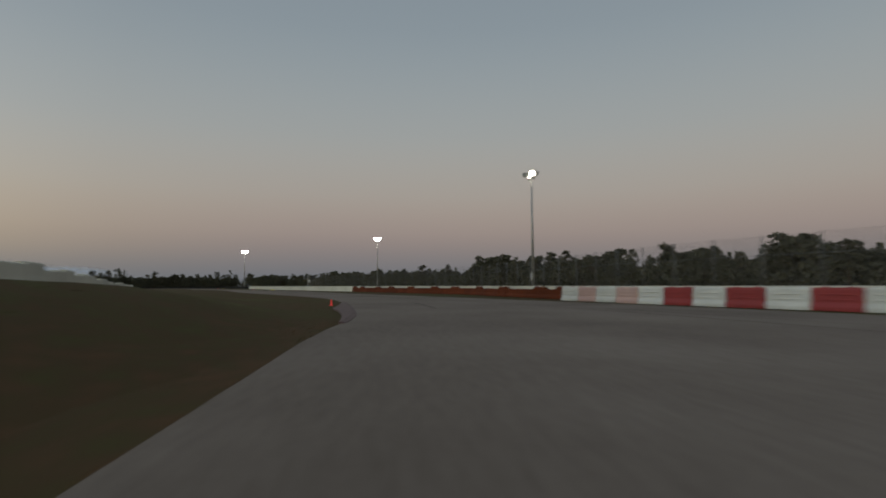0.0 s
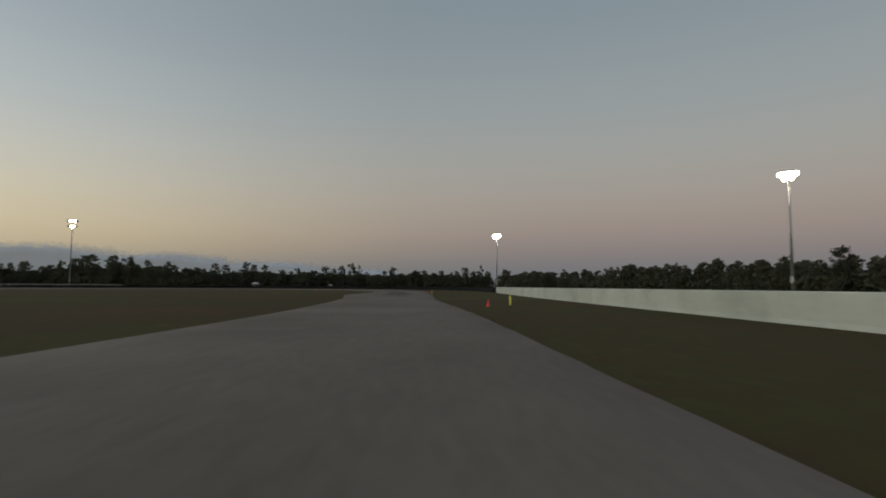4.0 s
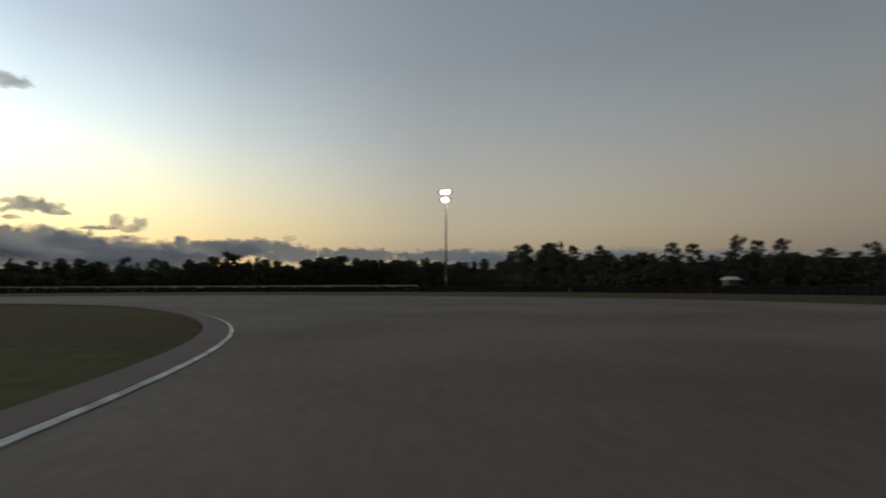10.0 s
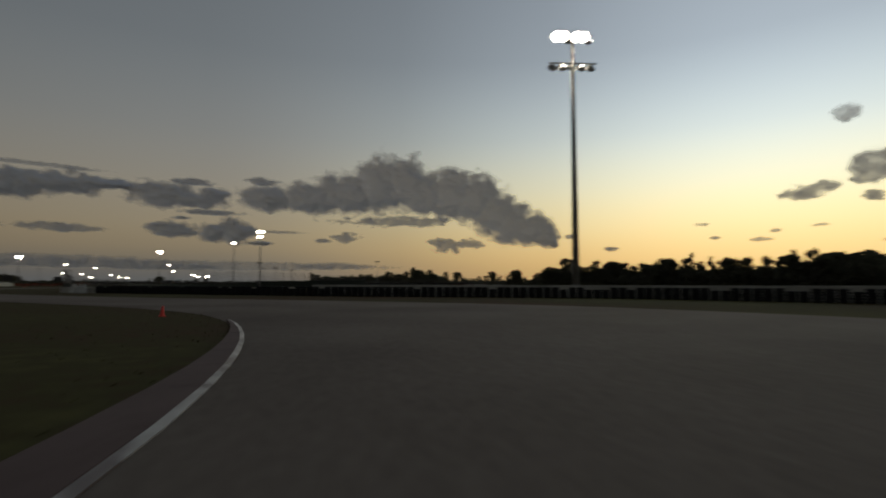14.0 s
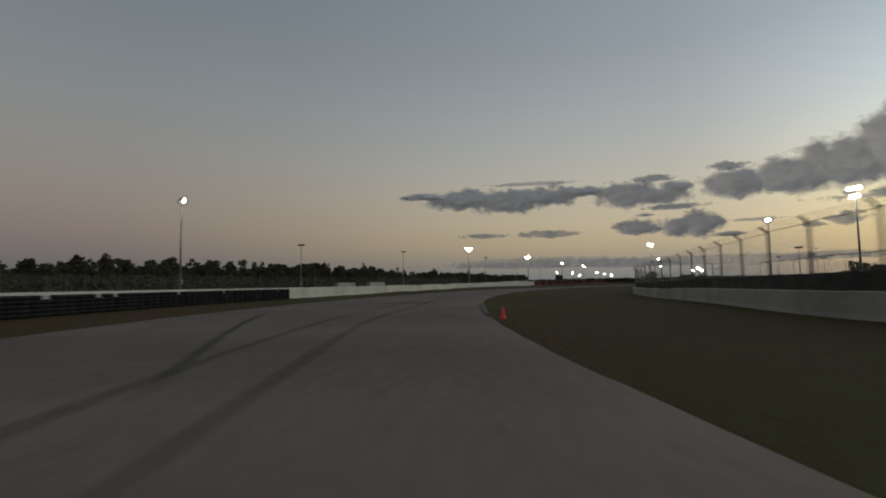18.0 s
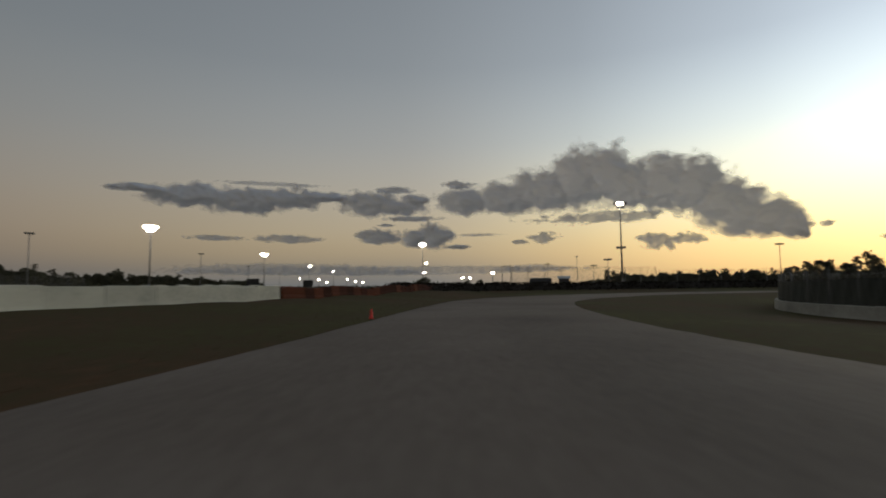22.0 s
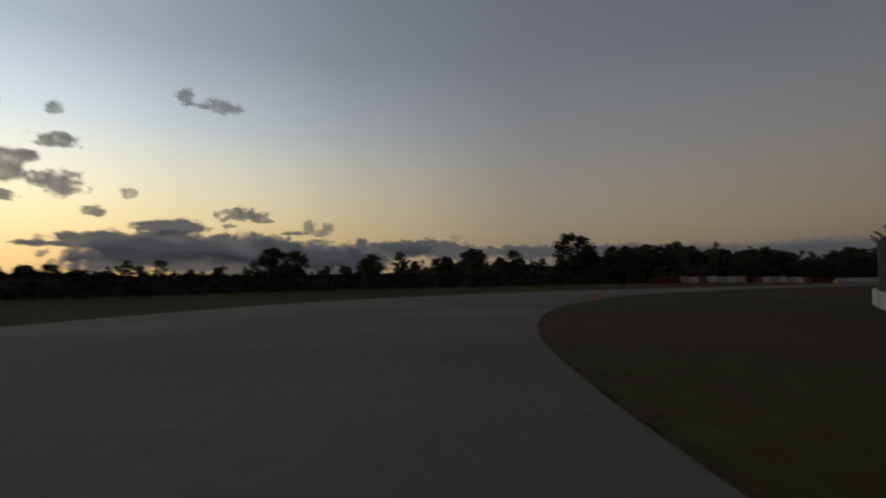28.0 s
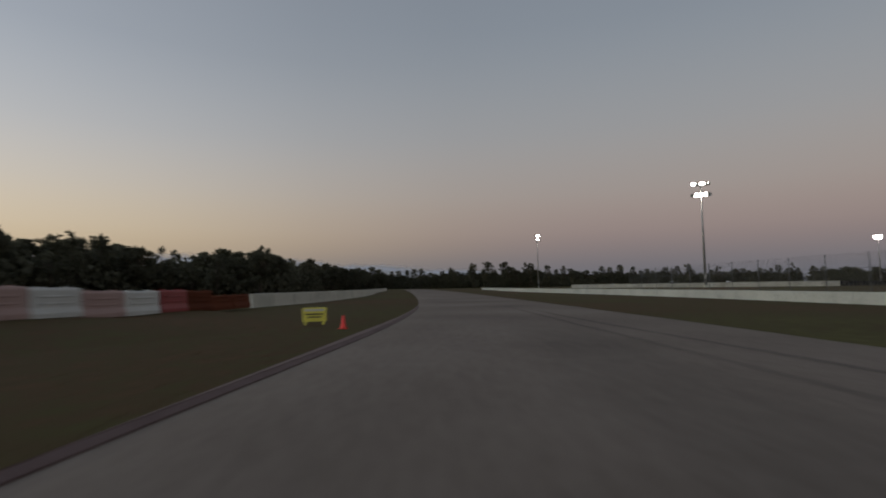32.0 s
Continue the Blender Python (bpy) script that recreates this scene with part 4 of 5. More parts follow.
for k, x, y, h, r, w in ((4, -205.0, -108.0, 8.0, 20, 1.5), (3, -212.0, -117.0, 7.2, 130, 1.5), (9, -199.0, -112.0, 6.0, 70, 1.4), (4, -226.5, -99.7, 5.2, 200, 1.0), (3, -230.0, -94.0, 6.4, 40, 1.1), (4, -233.6, -87.6, 6.6, 300, 1.1)):
    tree(k, x, y, h, r, w)
woods("woods_west", WOODS_WEST, lambda x, y: 9.0 if y < -40 else 9.6 if x > -215 else 12.2, 24, 8.0, 3, 5.0, kinds=(3, 4, 1, 0, 2, 5, 9), low=0.7, mass=(0.5, 0.84), reach=330)


# ---------------------------------------------------------------- clouds, about 2.6 km off
# thin or not (None: a low even band), then bearing, height, half width and half depth of each billow, in degrees
CLOUDS_MAIN = (
    (False, ((210.5, 9.3, 2.8, 1.27), (206.1, 9.5, 3.6, 1.51), (201.7, 10.2, 3.6, 2.09), (198.3, 10.9, 3.4, 2.67), (195.4, 11.6, 3, 2.43), (193.2, 10.4, 3.5, 2.43), (190.3, 10.1, 3.1, 2.55), (187.3, 9.5, 2.7, 2.43), (185.2, 8.1, 2.5, 2.43), (183.2, 6.9, 2.3, 2.09), (181, 6.2, 2, 1.62), (179.2, 5.5, 1.2, 1.27), (178.5, 4.7, 0.5, 0.58))),
    (False, ((211.3, 11.2, 2, 0.52),)),
)
CLOUDS_SOUTH = (
    (False, ((242.5, 9.7, 2.6, 0.35), (238.5, 9.3, 3.6, 0.98), (233.9, 9, 4.1, 1.16), (229.5, 9.4, 3.4, 0.93), (225.9, 9.7, 2.5, 0.52))),
    (False, ((221.1, 9.1, 2.8, 1.1), (218.1, 8.8, 2.7, 0.81), (216.2, 9.6, 1.4, 0.58))),
    (False, ((216.5, 7.6, 3.6, 0.35),)),
    (False, ((218.5, 10.6, 2.4, 0.41),)),
    (False, ((219.9, 5.6, 2, 0.7),)),
    (False, ((216.1, 5.5, 1.5, 0.87), (213.8, 5.6, 1.7, 1.16), (211.4, 4.5, 1.5, 0.23))),
    (False, ((219.1, 6.9, 0.9, 0.17),)),
)
CLOUDS_LOW = (
    (None, ((229.2, 2.2, 9.3, 0.52), (220.6, 1.8, 5.2, 0.29))),
    (False, ((229.2, 5.3, 2.9, 0.35),)),
    (False, ((236.1, 5.3, 2.3, 0.23),)),
    (None, ((203.5, 2.1, 3.7, 0.35),)),
    (True, ((231, 10.9, 5.3, 0.23),)),
    (False, ((195.7, 7.2, 6.5, 0.46),)),
    (False, ((202.1, 5.2, 1.2, 0.52), (204.4, 4.9, 0.8, 0.23))),
    (False, ((190.7, 4.6, 1.6, 0.75), (188.2, 4.7, 1.6, 0.46))),
    (True, ((172.4, 4, 0.9, 0.23),)),
    (False, ((176.8, 5.4, 0.5, 0.23),)),
    (None, ((219.3, 2, 19.1, 0.41),)),
    (True, ((209.1, 5.8, 2.6, 0.17),)),
)
CLOUDS_WEST = (
    (False, ((154.9, 8.5, 1.5, 0.58), (153.3, 8.9, 1.3, 0.52))),
    (False, ((149.8, 10.4, 1.4, 1.27), (148.5, 11.2, 0.9, 0.46), (150.5, 9.4, 0.8, 0.46))),
    (False, ((146.4, 9.2, 1.8, 0.87),)),
    (False, ((146.3, 12.8, 1.4, 0.64),)),
    (True, ((151.5, 15.1, 1.1, 0.87),)),
    (True, ((146.7, 15.4, 0.7, 0.58),)),
    (False, ((149.7, 7.8, 0.8, 0.41),)),
    (True, ((140.8, 8.7, 0.8, 0.52),)),
    (False, ((143.5, 7, 0.8, 0.46),)),
    (True, ((158.4, 4.5, 1, 0.23), (157.2, 5.3, 0.5, 0.23))),
    (True, ((136.4, 18.1, 0.9, 0.75), (134.8, 17.5, 1.1, 0.35), (133, 17.6, 1.9, 0.75))),
    (False, ((131.1, 7.2, 1.9, 0.64), (129.2, 6.7, 1.1, 0.23))),
    (True, ((132.1, 6.1, 1, 0.23),)),
    (True, ((124.2, 6.1, 0.7, 0.75), (123, 5.5, 1.2, 0.46), (122.3, 6.1, 0.7, 0.58))),
    (False, ((125.8, 5.5, 1.3, 0.17),)),
    (True, ((123.9, 4.2, 0.5, 0.35),)),
    (True, ((163.5, 6.2, 0.7, 0.17), (153.8, 5.6, 0.8, 0.15), (162.3, 4.8, 0.6, 0.17), (172.3, 3.9, 0.9, 0.23))),
)
CLOUDS_BANK = (
    (False, ((137.3, 5.8, 2.6, 0.7), (138.4, 5.6, 1.7, 0.29))),
    (False, ((145.8, 4, 3.5, 0.29), (143, 4.4, 4.1, 0.7), (137.9, 4.1, 6.4, 1.1), (131.7, 3.9, 5.8, 1.22), (126.1, 3.2, 6.4, 1.27), (121.1, 2.6, 5.2, 1.04))),
    (False, ((141.4, 2.4, 4.1, 0.93), (135.1, 2.4, 7, 1.04), (126.2, 1.7, 7.5, 1.04))),
    (False, ((118.6, 4, 0.8, 0.81), (116.3, 3.6, 4.1, 0.87), (112.9, 3.8, 1.7, 0.52))),
    (True, ((108.3, 5, 1, 0.41),)),
    (False, ((127.6, 4.1, 2.9, 0.81), (122.6, 2.8, 4.6, 0.81), (138.4, 3.4, 7, 1.16))),
    (False, ((111.9, 3.9, 4.1, 0.81), (108, 3.3, 3.5, 0.81), (100.8, 3.2, 3.5, 0.7), (91.8, 3.1, 6.4, 0.58))),
    (False, ((84.0, 1.9, 9.0, 1.6), (74.0, 2.0, 9.0, 1.5), (64.0, 1.7, 9.0, 1.3), (55.0, 1.4, 8.0, 1.1), (46.0, 1.1, 6.0, 0.8))),
)


def vapour():
    """Cloud vapour, as thick as the mesh's own density says, frayed by fine billows; lets some light through."""
    m = bpy.data.materials.new("cloud_vapour")
    m.use_nodes = True
    nt = m.node_tree
    nt.nodes.remove(nt.nodes["Principled BSDF"])
    add = nt.nodes.new
    dif, tra, clear, mix, veil = add("ShaderNodeBsdfDiffuse"), add("ShaderNodeBsdfTranslucent"), add("ShaderNodeBsdfTransparent"), add("ShaderNodeMixShader"), add("ShaderNodeMixShader")
    dif.inputs[0].default_value, tra.inputs[0].default_value = (0.76, 0.81, 0.90, 1), (0.76, 0.78, 0.84, 1)
    mix.inputs[0].default_value = 0.45
    nt.links.new(dif.outputs[0], mix.inputs[1])
    nt.links.new(tra.outputs[0], mix.inputs[2])
    den, geo, no, sm, ran = add("ShaderNodeAttribute"), add("ShaderNodeNewGeometry"), add("ShaderNodeTexNoise"), add("ShaderNodeMath"), add("ShaderNodeMapRange")
    den.attribute_name = "vapour"
    no.inputs["Scale"].default_value, no.inputs["Detail"].default_value, no.inputs["Roughness"].default_value = 0.03, 4, 0.55
    nt.links.new(geo.outputs["Position"], no.inputs["Vector"])
    sm.operation, sm.inputs[1].default_value = "MULTIPLY_ADD", 0.38
    nt.links.new(no.outputs["Fac"], sm.inputs[0])
    nt.links.new(den.outputs["Fac"], sm.inputs[2])
    ran.interpolation_type = "SMOOTHSTEP"
    ran.inputs["From Min"].default_value, ran.inputs["From Max"].default_value, ran.inputs["To Max"].default_value = 0.14, 0.64, 0.97
    nt.links.new(sm.outputs[0], ran.inputs["Value"])
    nt.links.new(ran.outputs[0], veil.inputs[0])
    nt.links.new(clear.outputs[0], veil.inputs[1])
    nt.links.new(mix.outputs[0], veil.inputs[2])
    nt.links.new(veil.outputs[0], nt.nodes["Material Output"].inputs[0])
    return m


VAPOUR, FAR = vapour(), 2600.0


def ripple(u, v, seed):
    """Smooth random field over a plane, about -1 to 1."""
    rng = np.random.default_rng(seed)
    tab = rng.uniform(-1, 1, (64, 64))
    i, j = np.floor(u).astype(int), np.floor(v).astype(int)
    a, b = u - i, v - j
    a, b = a * a * (3 - 2 * a), b * b * (3 - 2 * b)
    t = lambda p, q: tab[p % 64, q % 64]
    return (t(i, j) * (1 - a) + t(i + 1, j) * a) * (1 - b) + (t(i, j + 1) * (1 - a) + t(i + 1, j + 1) * a) * b


def cloud(thick, billows, seed, most=0.9, calm=1.0):
    """A billowing sheet of vapour low over the horizon, bulging where it is thick."""
    b = np.array(billows)
    lo_a, hi_a = (b[:, 0] - b[:, 2] * 1.5 - 0.6).min(), (b[:, 0] + b[:, 2] * 1.5 + 0.6).max()
    lo_e, hi_e = max(0.2, (b[:, 1] - b[:, 3] * 1.8 - 0.3).min()), (b[:, 1] + b[:, 3] * 1.8 + 0.3).max()
    st = max(0.07, min(0.16, b[:, 3].max() / 6))
    az, el = np.meshgrid(np.arange(lo_a, hi_a, st * 1.5), np.arange(lo_e, hi_e, st))
    h = float(np.clip(b[:, 3].max(), 0.3, 1.6))
    st_x = 1.0 if h > 0.75 else 1.8
    rough = sum(ripple(az / (h * 0.9 * st_x * f), el / (h * 0.62 * f), seed + i) * g for i, (f, g) in enumerate(((1.0, 0.30), (0.5, 0.22), (0.24, 0.15), (0.12, 0.08))))
    den = np.full(az.shape, -2.0)
    for ba, be, bw, bh in billows:
        d = 1 - np.sqrt(((az - ba) / (bw * 1.06)) ** 2 + ((el - be) / (bh * np.where(el > be, 1.15, 0.95))) ** 2)
        den = np.maximum(den, np.minimum(d, 0.75)) + 0.08 * np.maximum(0, np.minimum(den, d))
    den = den + rough * (0.85 if h > 1.4 else 1.15 if h > 0.45 else 0.8) * calm
    edge = np.minimum.reduce([az - lo_a, hi_a - az, el - lo_e + 0.3, hi_e - el])
    den = np.minimum(np.minimum(den, edge * 2 - 0.3) * 0.9 + thick, most)
    rad = FAR - 70 * h * np.clip(den, 0, 0.9)
    a, e = np.radians(az), np.radians(el)
    V = np.stack([62 + rad * np.cos(e) * np.cos(a), 124 + rad * np.cos(e) * np.sin(a), rad * np.sin(e)], -1).reshape(-1, 3)
    w = az.shape[1]
    ok = (den > -0.35).ravel()
    F = [(j * w + i, j * w + i + 1, (j + 1) * w + i + 1, (j + 1) * w + i) for j in range(az.shape[0] - 1) for i in range(w - 1)
         if ok[j * w + i] or ok[j * w + i + 1] or ok[(j + 1) * w + i] or ok[(j + 1) * w + i + 1]]
    me = grid_mesh("cloud", V, F, VAPOUR, True)
    me.attributes.new("vapour", "FLOAT", "POINT").data.foreach_set("value", den.ravel().astype(np.float32))
    tagged(new("cloud", me), "grey evening cloud low in the sky" if thick > 0.1 else "thin soft grey cloud" if thick > -0.1 else "faint wisp of grey cloud", "cloud", "evening clouds", "structure")


for i, (thin, parts_of) in enumerate(CLOUDS_MAIN + CLOUDS_SOUTH):
    cloud(0.25 if max(b[3] for b in parts_of) > 0.6 else 0.0, parts_of, 40 + i, calm=0.7)
for i, (thin, parts_of) in enumerate(CLOUDS_LOW + CLOUDS_WEST):
    low_band = thin is None
    cloud(-0.12 if thin else 0.0 if low_band else 0.06, tuple((a, e, w * 1.15, d * 1.2) for a, e, w, d in parts_of), 160 + i, 0.27 if thin else 0.22 if low_band else 0.34, 0.6 if thin else 0.3 if low_band else 0.9)
for i, (thin, parts_of) in enumerate(CLOUDS_BANK):
    far_bank = parts_of[0][0] < 90
    cloud(-0.12 if thin else 0.06 if far_bank else 0.2, parts_of, 290 + i, 0.18 if thin else 0.5, 0.2 if far_bank else 0.8)


# ---------------------------------------------------------------- kerbs and marks on the road
ROAD_LINE = spline(SOUTH_STRAIGHT + EAST_HAIRPIN + LINK_ROAD + WEST_LOOP + NORTH_STRAIGHT, 1.5)


def road_index(x, y):
    mid = (ROAD_LINE[:, :2] + ROAD_LINE[:, 2:]) / 2
    return int(np.argmin(((mid - (x, y)) ** 2).sum(1)))


def kerb(name, label, start, stop, side, width=0.8, lip=0.2, inner=KERB_RED, outer=KERB_WHITE, high=0.07):
    """A kerb of short blocks outside the road's left (0) or right (1) edge, with a painted lip."""
    i0, i1 = road_index(*start), road_index(*stop)
    ob = thing(name, label, "kerb", kind="structure")
    for i in range(i0, i1):
        a, b = (ROAD_LINE[i][:2], ROAD_LINE[i + 1][:2]) if side == 0 else (ROAD_LINE[i][2:], ROAD_LINE[i + 1][2:])
        o = (ROAD_LINE[i][2:] if side == 0 else ROAD_LINE[i][:2])
        out = np.array(a) - np.array(o)
        out /= np.linalg.norm(out)
        e0, e1 = (min(1.0, (k - i0 + 0.5) / 9, (i1 - k + 0.5) / 9) for k in (i, i + 1))
        for nm, mat, u0, u1, z0, z1 in (("kerb_lip", outer, -lip * 0.5, 0.0, 0.045, 0.045 + high * 0.5), ("kerb_block", inner, lip * 0.5 + 0.004, width, 0.05 + high * 0.5, 0.06 + high * 0.1)):
            bm = bmesh.new()
            g = 0.012 * (np.array(b) - a) / max(1e-6, np.linalg.norm(np.array(b) - a))
            q = [np.array(a) + g + out * u0, np.array(b) - g + out * u0, np.array(b) - g + out * (lip * 0.5 + u1 * e1), np.array(a) + g + out * (lip * 0.5 + u1 * e0)]
            top = [bm.verts.new((*p, z)) for p, z in zip(q, (z0, z0, z1, z1))]
            low = [bm.verts.new((*p, -0.05)) for p in q]
            bm.faces.new(top)
            for k in range(4):
                bm.faces.new((low[k], low[(k + 1) % 4], top[(k + 1) % 4], top[k]))
            bmesh.ops.recalc_face_normals(bm, faces=bm.faces[:])
            part(nm, bm, mat, ob)


kerb("kerb_hairpin", "worn white and faded red kerb inside the hairpin", (184, 131), (134, 193), 0, width=0.6, lip=0.09, high=0.03)
kerb("kerb_south_left", "faded red kerb at the inside of the south bend", (14, 0), (31, 10), 0, width=1.15, outer=KERB_RED, lip=0.15)
kerb("kerb_south_straight", "narrow faded red kerb at the edge of the straight", (87, 42), (99, 51), 1, width=0.22, outer=KERB_RED, lip=0.1)
kerb("kerb_turn_in", "worn dusty red kerb outside the braking point", (185.0, 120.5), (197.0, 134.0), 1, width=1.0, outer=KERB_RED, lip=0.15)
kerb("kerb_link", "faded red kerb on the inside of the link road", (96.5, 123.5), (91.5, 113.8), 1, width=0.4, outer=KERB_RED, lip=0.12)
kerb("kerb_north", "faded red kerb beside the north straight", (-35.6, 160.5), (-16.0, 181.1), 0, width=0.26, outer=KERB_RED, lip=0.1)


def worn_rubber():
    """Rubber ground into the asphalt, as dense as the mesh says and broken up by the stones."""
    m = bpy.data.materials.new("ground_in_rubber")
    m.use_nodes = True
    nt = m.node_tree
    b = nt.nodes["Principled BSDF"]
    b.inputs["Base Color"].default_value, b.inputs["Roughness"].default_value, b.inputs["Specular IOR Level"].default_value = (0.050, 0.047, 0.042, 1), 0.7, 0.2
    att, geo, no, mul, clear, mix = (nt.nodes.new("ShaderNode" + k) for k in ("Attribute", "NewGeometry", "TexNoise", "Math", "BsdfTransparent", "MixShader"))
    att.attribute_name = "rubber"
    no.inputs["Scale"].default_value, no.inputs["Detail"].default_value = 5.0, 4
    nt.links.new(geo.outputs["Position"], no.inputs["Vector"])
    grain = nt.nodes.new("ShaderNodeMapRange")
    grain.inputs["From Min"].default_value, grain.inputs["From Max"].default_value, grain.inputs["To Min"].default_value = 0.3, 0.7, 0.45
    nt.links.new(no.outputs["Fac"], grain.inputs["Value"])
    mul.operation = "MULTIPLY"
    nt.links.new(att.outputs["Fac"], mul.inputs[0])
    nt.links.new(grain.outputs[0], mul.inputs[1])
    nt.links.new(mul.outputs[0], mix.inputs[0])
    nt.links.new(clear.outputs[0], mix.inputs[1])
    nt.links.new(b.outputs[0], mix.inputs[2])
    nt.links.new(mix.outputs[0], nt.nodes["Material Output"].inputs[0])
    return m


RUBBER = worn_rubber()


def mark(start, stop, across, width, dense=0.8, wander=0.02, lift=0.0):
    """A soft-edged strip of rubber on the road; across: shares of the road's width from the left, evenly from start to stop."""
    i0, i1 = road_index(*start), road_index(*stop)
    n = i1 - i0 + 1
    verts, faces, den = [], [], []
    prof = ((-1.0, 0.0), (-0.72, 0.5), (-0.4, 1.0), (0.4, 1.0), (0.72, 0.5), (1.0, 0.0))
    for j, i in enumerate(range(i0, i1 + 1)):
        f = j / max(1, n - 1)
        lx, ly, rx, ry = ROAD_LINE[i]
        d = math.hypot(lx - rx, ly - ry)
        u = float(np.interp(f, np.linspace(0, 1, len(across)), across)) + wander * noise.noise((i * 0.13, across[0] * 9, 0.5))
        w = width * (1 + 0.3 * noise.noise((i * 0.5, across[-1] * 7, 2.0)))
        dark = dense * min(1.0, 5 * f, 5 * (1 - f)) * (0.85 + 0.35 * noise.noise((i * 0.31, across[0] * 5, 8.0)))
        for side, k in prof:
            v = min(1.0, max(0.0, u + side * w / 2 / d))
            verts.append((lx + (rx - lx) * v, ly + (ry - ly) * v, 0.036 + lift + 0.02 * math.sin(math.pi * v)))
            den.append(max(0.0, dark * k))
    for j in range(n - 1):
        for k in range(5):
            a = 6 * j + k
            faces.append((a, a + 1, a + 7, a + 6))
    me = grid_mesh("tyre_mark", verts, faces, RUBBER, True)
    me.attributes.new("rubber", "FLOAT", "POINT").data.foreach_set("value", np.array(den, np.float32))
    ob = new("tyre_mark", me)
    ob.parent = ROAD


# the darker lane into the hairpin, then single tyre marks on it
for k, (st, sp, ac, w, dn) in enumerate((
        ((150, 96), (196, 156), (0.60, 0.58, 0.54, 0.44, 0.28, 0.18), 4.2, 0.32), ((160, 103), (196, 150), (0.80, 0.78, 0.70, 0.56, 0.38, 0.20), 0.3, 0.28), ((158, 101), (195, 148), (0.76, 0.73, 0.65, 0.50, 0.33, 0.17), 0.28, 0.24),
        ((158, 102), (190, 140), (0.70, 0.65, 0.55, 0.40, 0.25), 0.34, 0.36), ((158, 103), (186, 134), (0.63, 0.58, 0.45, 0.30), 0.4, 0.32), ((160, 106), (182, 130), (0.50, 0.43, 0.34), 0.3, 0.3),
        ((179, 121), (189, 134), (0.62, 0.36), 0.22, 0.5), ((192, 134), (200, 146), (0.56, 0.50), 0.2, 0.35), ((198, 155), (200, 163), (0.22, 0.17), 0.16, 0.3))):
    mark(st, sp, ac, w, dn, 0.012, 0.004 if k else 0.0)
for k, (st, sp, ac, w, dn) in enumerate((
        ((8, -4), (34, 12), (0.62, 0.58), 0.28, 0.5), ((12, -2), (36, 12), (0.70, 0.64), 0.24, 0.5), ((22, 3), (30, 8), (0.22, 0.27), 0.2, 0.7), ((30, 6), (110, 64), (0.50, 0.55, 0.45), 2.8, 0.16),
        ((108, 132), (101, 116), (0.58, 0.22), 0.30, 0.7), ((112, 142), (86, 104), (0.52, 0.62), 0.34, 0.35), ((112, 140), (84, 100), (0.66, 0.74), 0.34, 0.35), ((100, 114), (20, 48), (0.60, 0.72, 0.60), 3.0, 0.16),
        ((-34, 158), (-18, 175), (0.80, 0.66), 0.26, 0.4), ((-36, 156), (-14, 178), (0.68, 0.58), 0.26, 0.25), ((-20, 40), (-60, 66), (0.72, 0.78), 3.2, 0.16), ((-60, 130), (-20, 172), (0.40, 0.50), 2.6, 0.16))):
    mark(st, sp, ac, w, dn, 0.03, 0.004 if w < 1 else 0.0)


# ---------------------------------------------------------------- catch fences
def link_panel(length, height):
    bm = bmesh.new()
    v = [bm.verts.new(p) for p in ((-length / 2, 0, 0), (length / 2, 0, 0), (length / 2, 0, height), (-length / 2, 0, height))]
    bm.faces.new(v)
    return mesh_of("mesh_panel", bm, LINK)


def cloth_panel(length, height):
    bm = bmesh.new()
    n, m = 8, 3
    for s in (0, 1):
        g = [[bm.verts.new((-length / 2 + length * i / n, (0.02 if s else -0.02) + 0.03 * math.sin(i * 1.9 + j), height * j / m - (0.02 * (i % 2) if j == m else 0))) for j in range(m + 1)] for i in range(n + 1)]
        for i in range(n):
            for j in range(m):
                q = (g[i][j], g[i + 1][j], g[i + 1][j + 1], g[i][j + 1])
                bm.faces.new(q if s else q[::-1])
    return mesh_of("windscreen_cloth", bm, SCREEN)


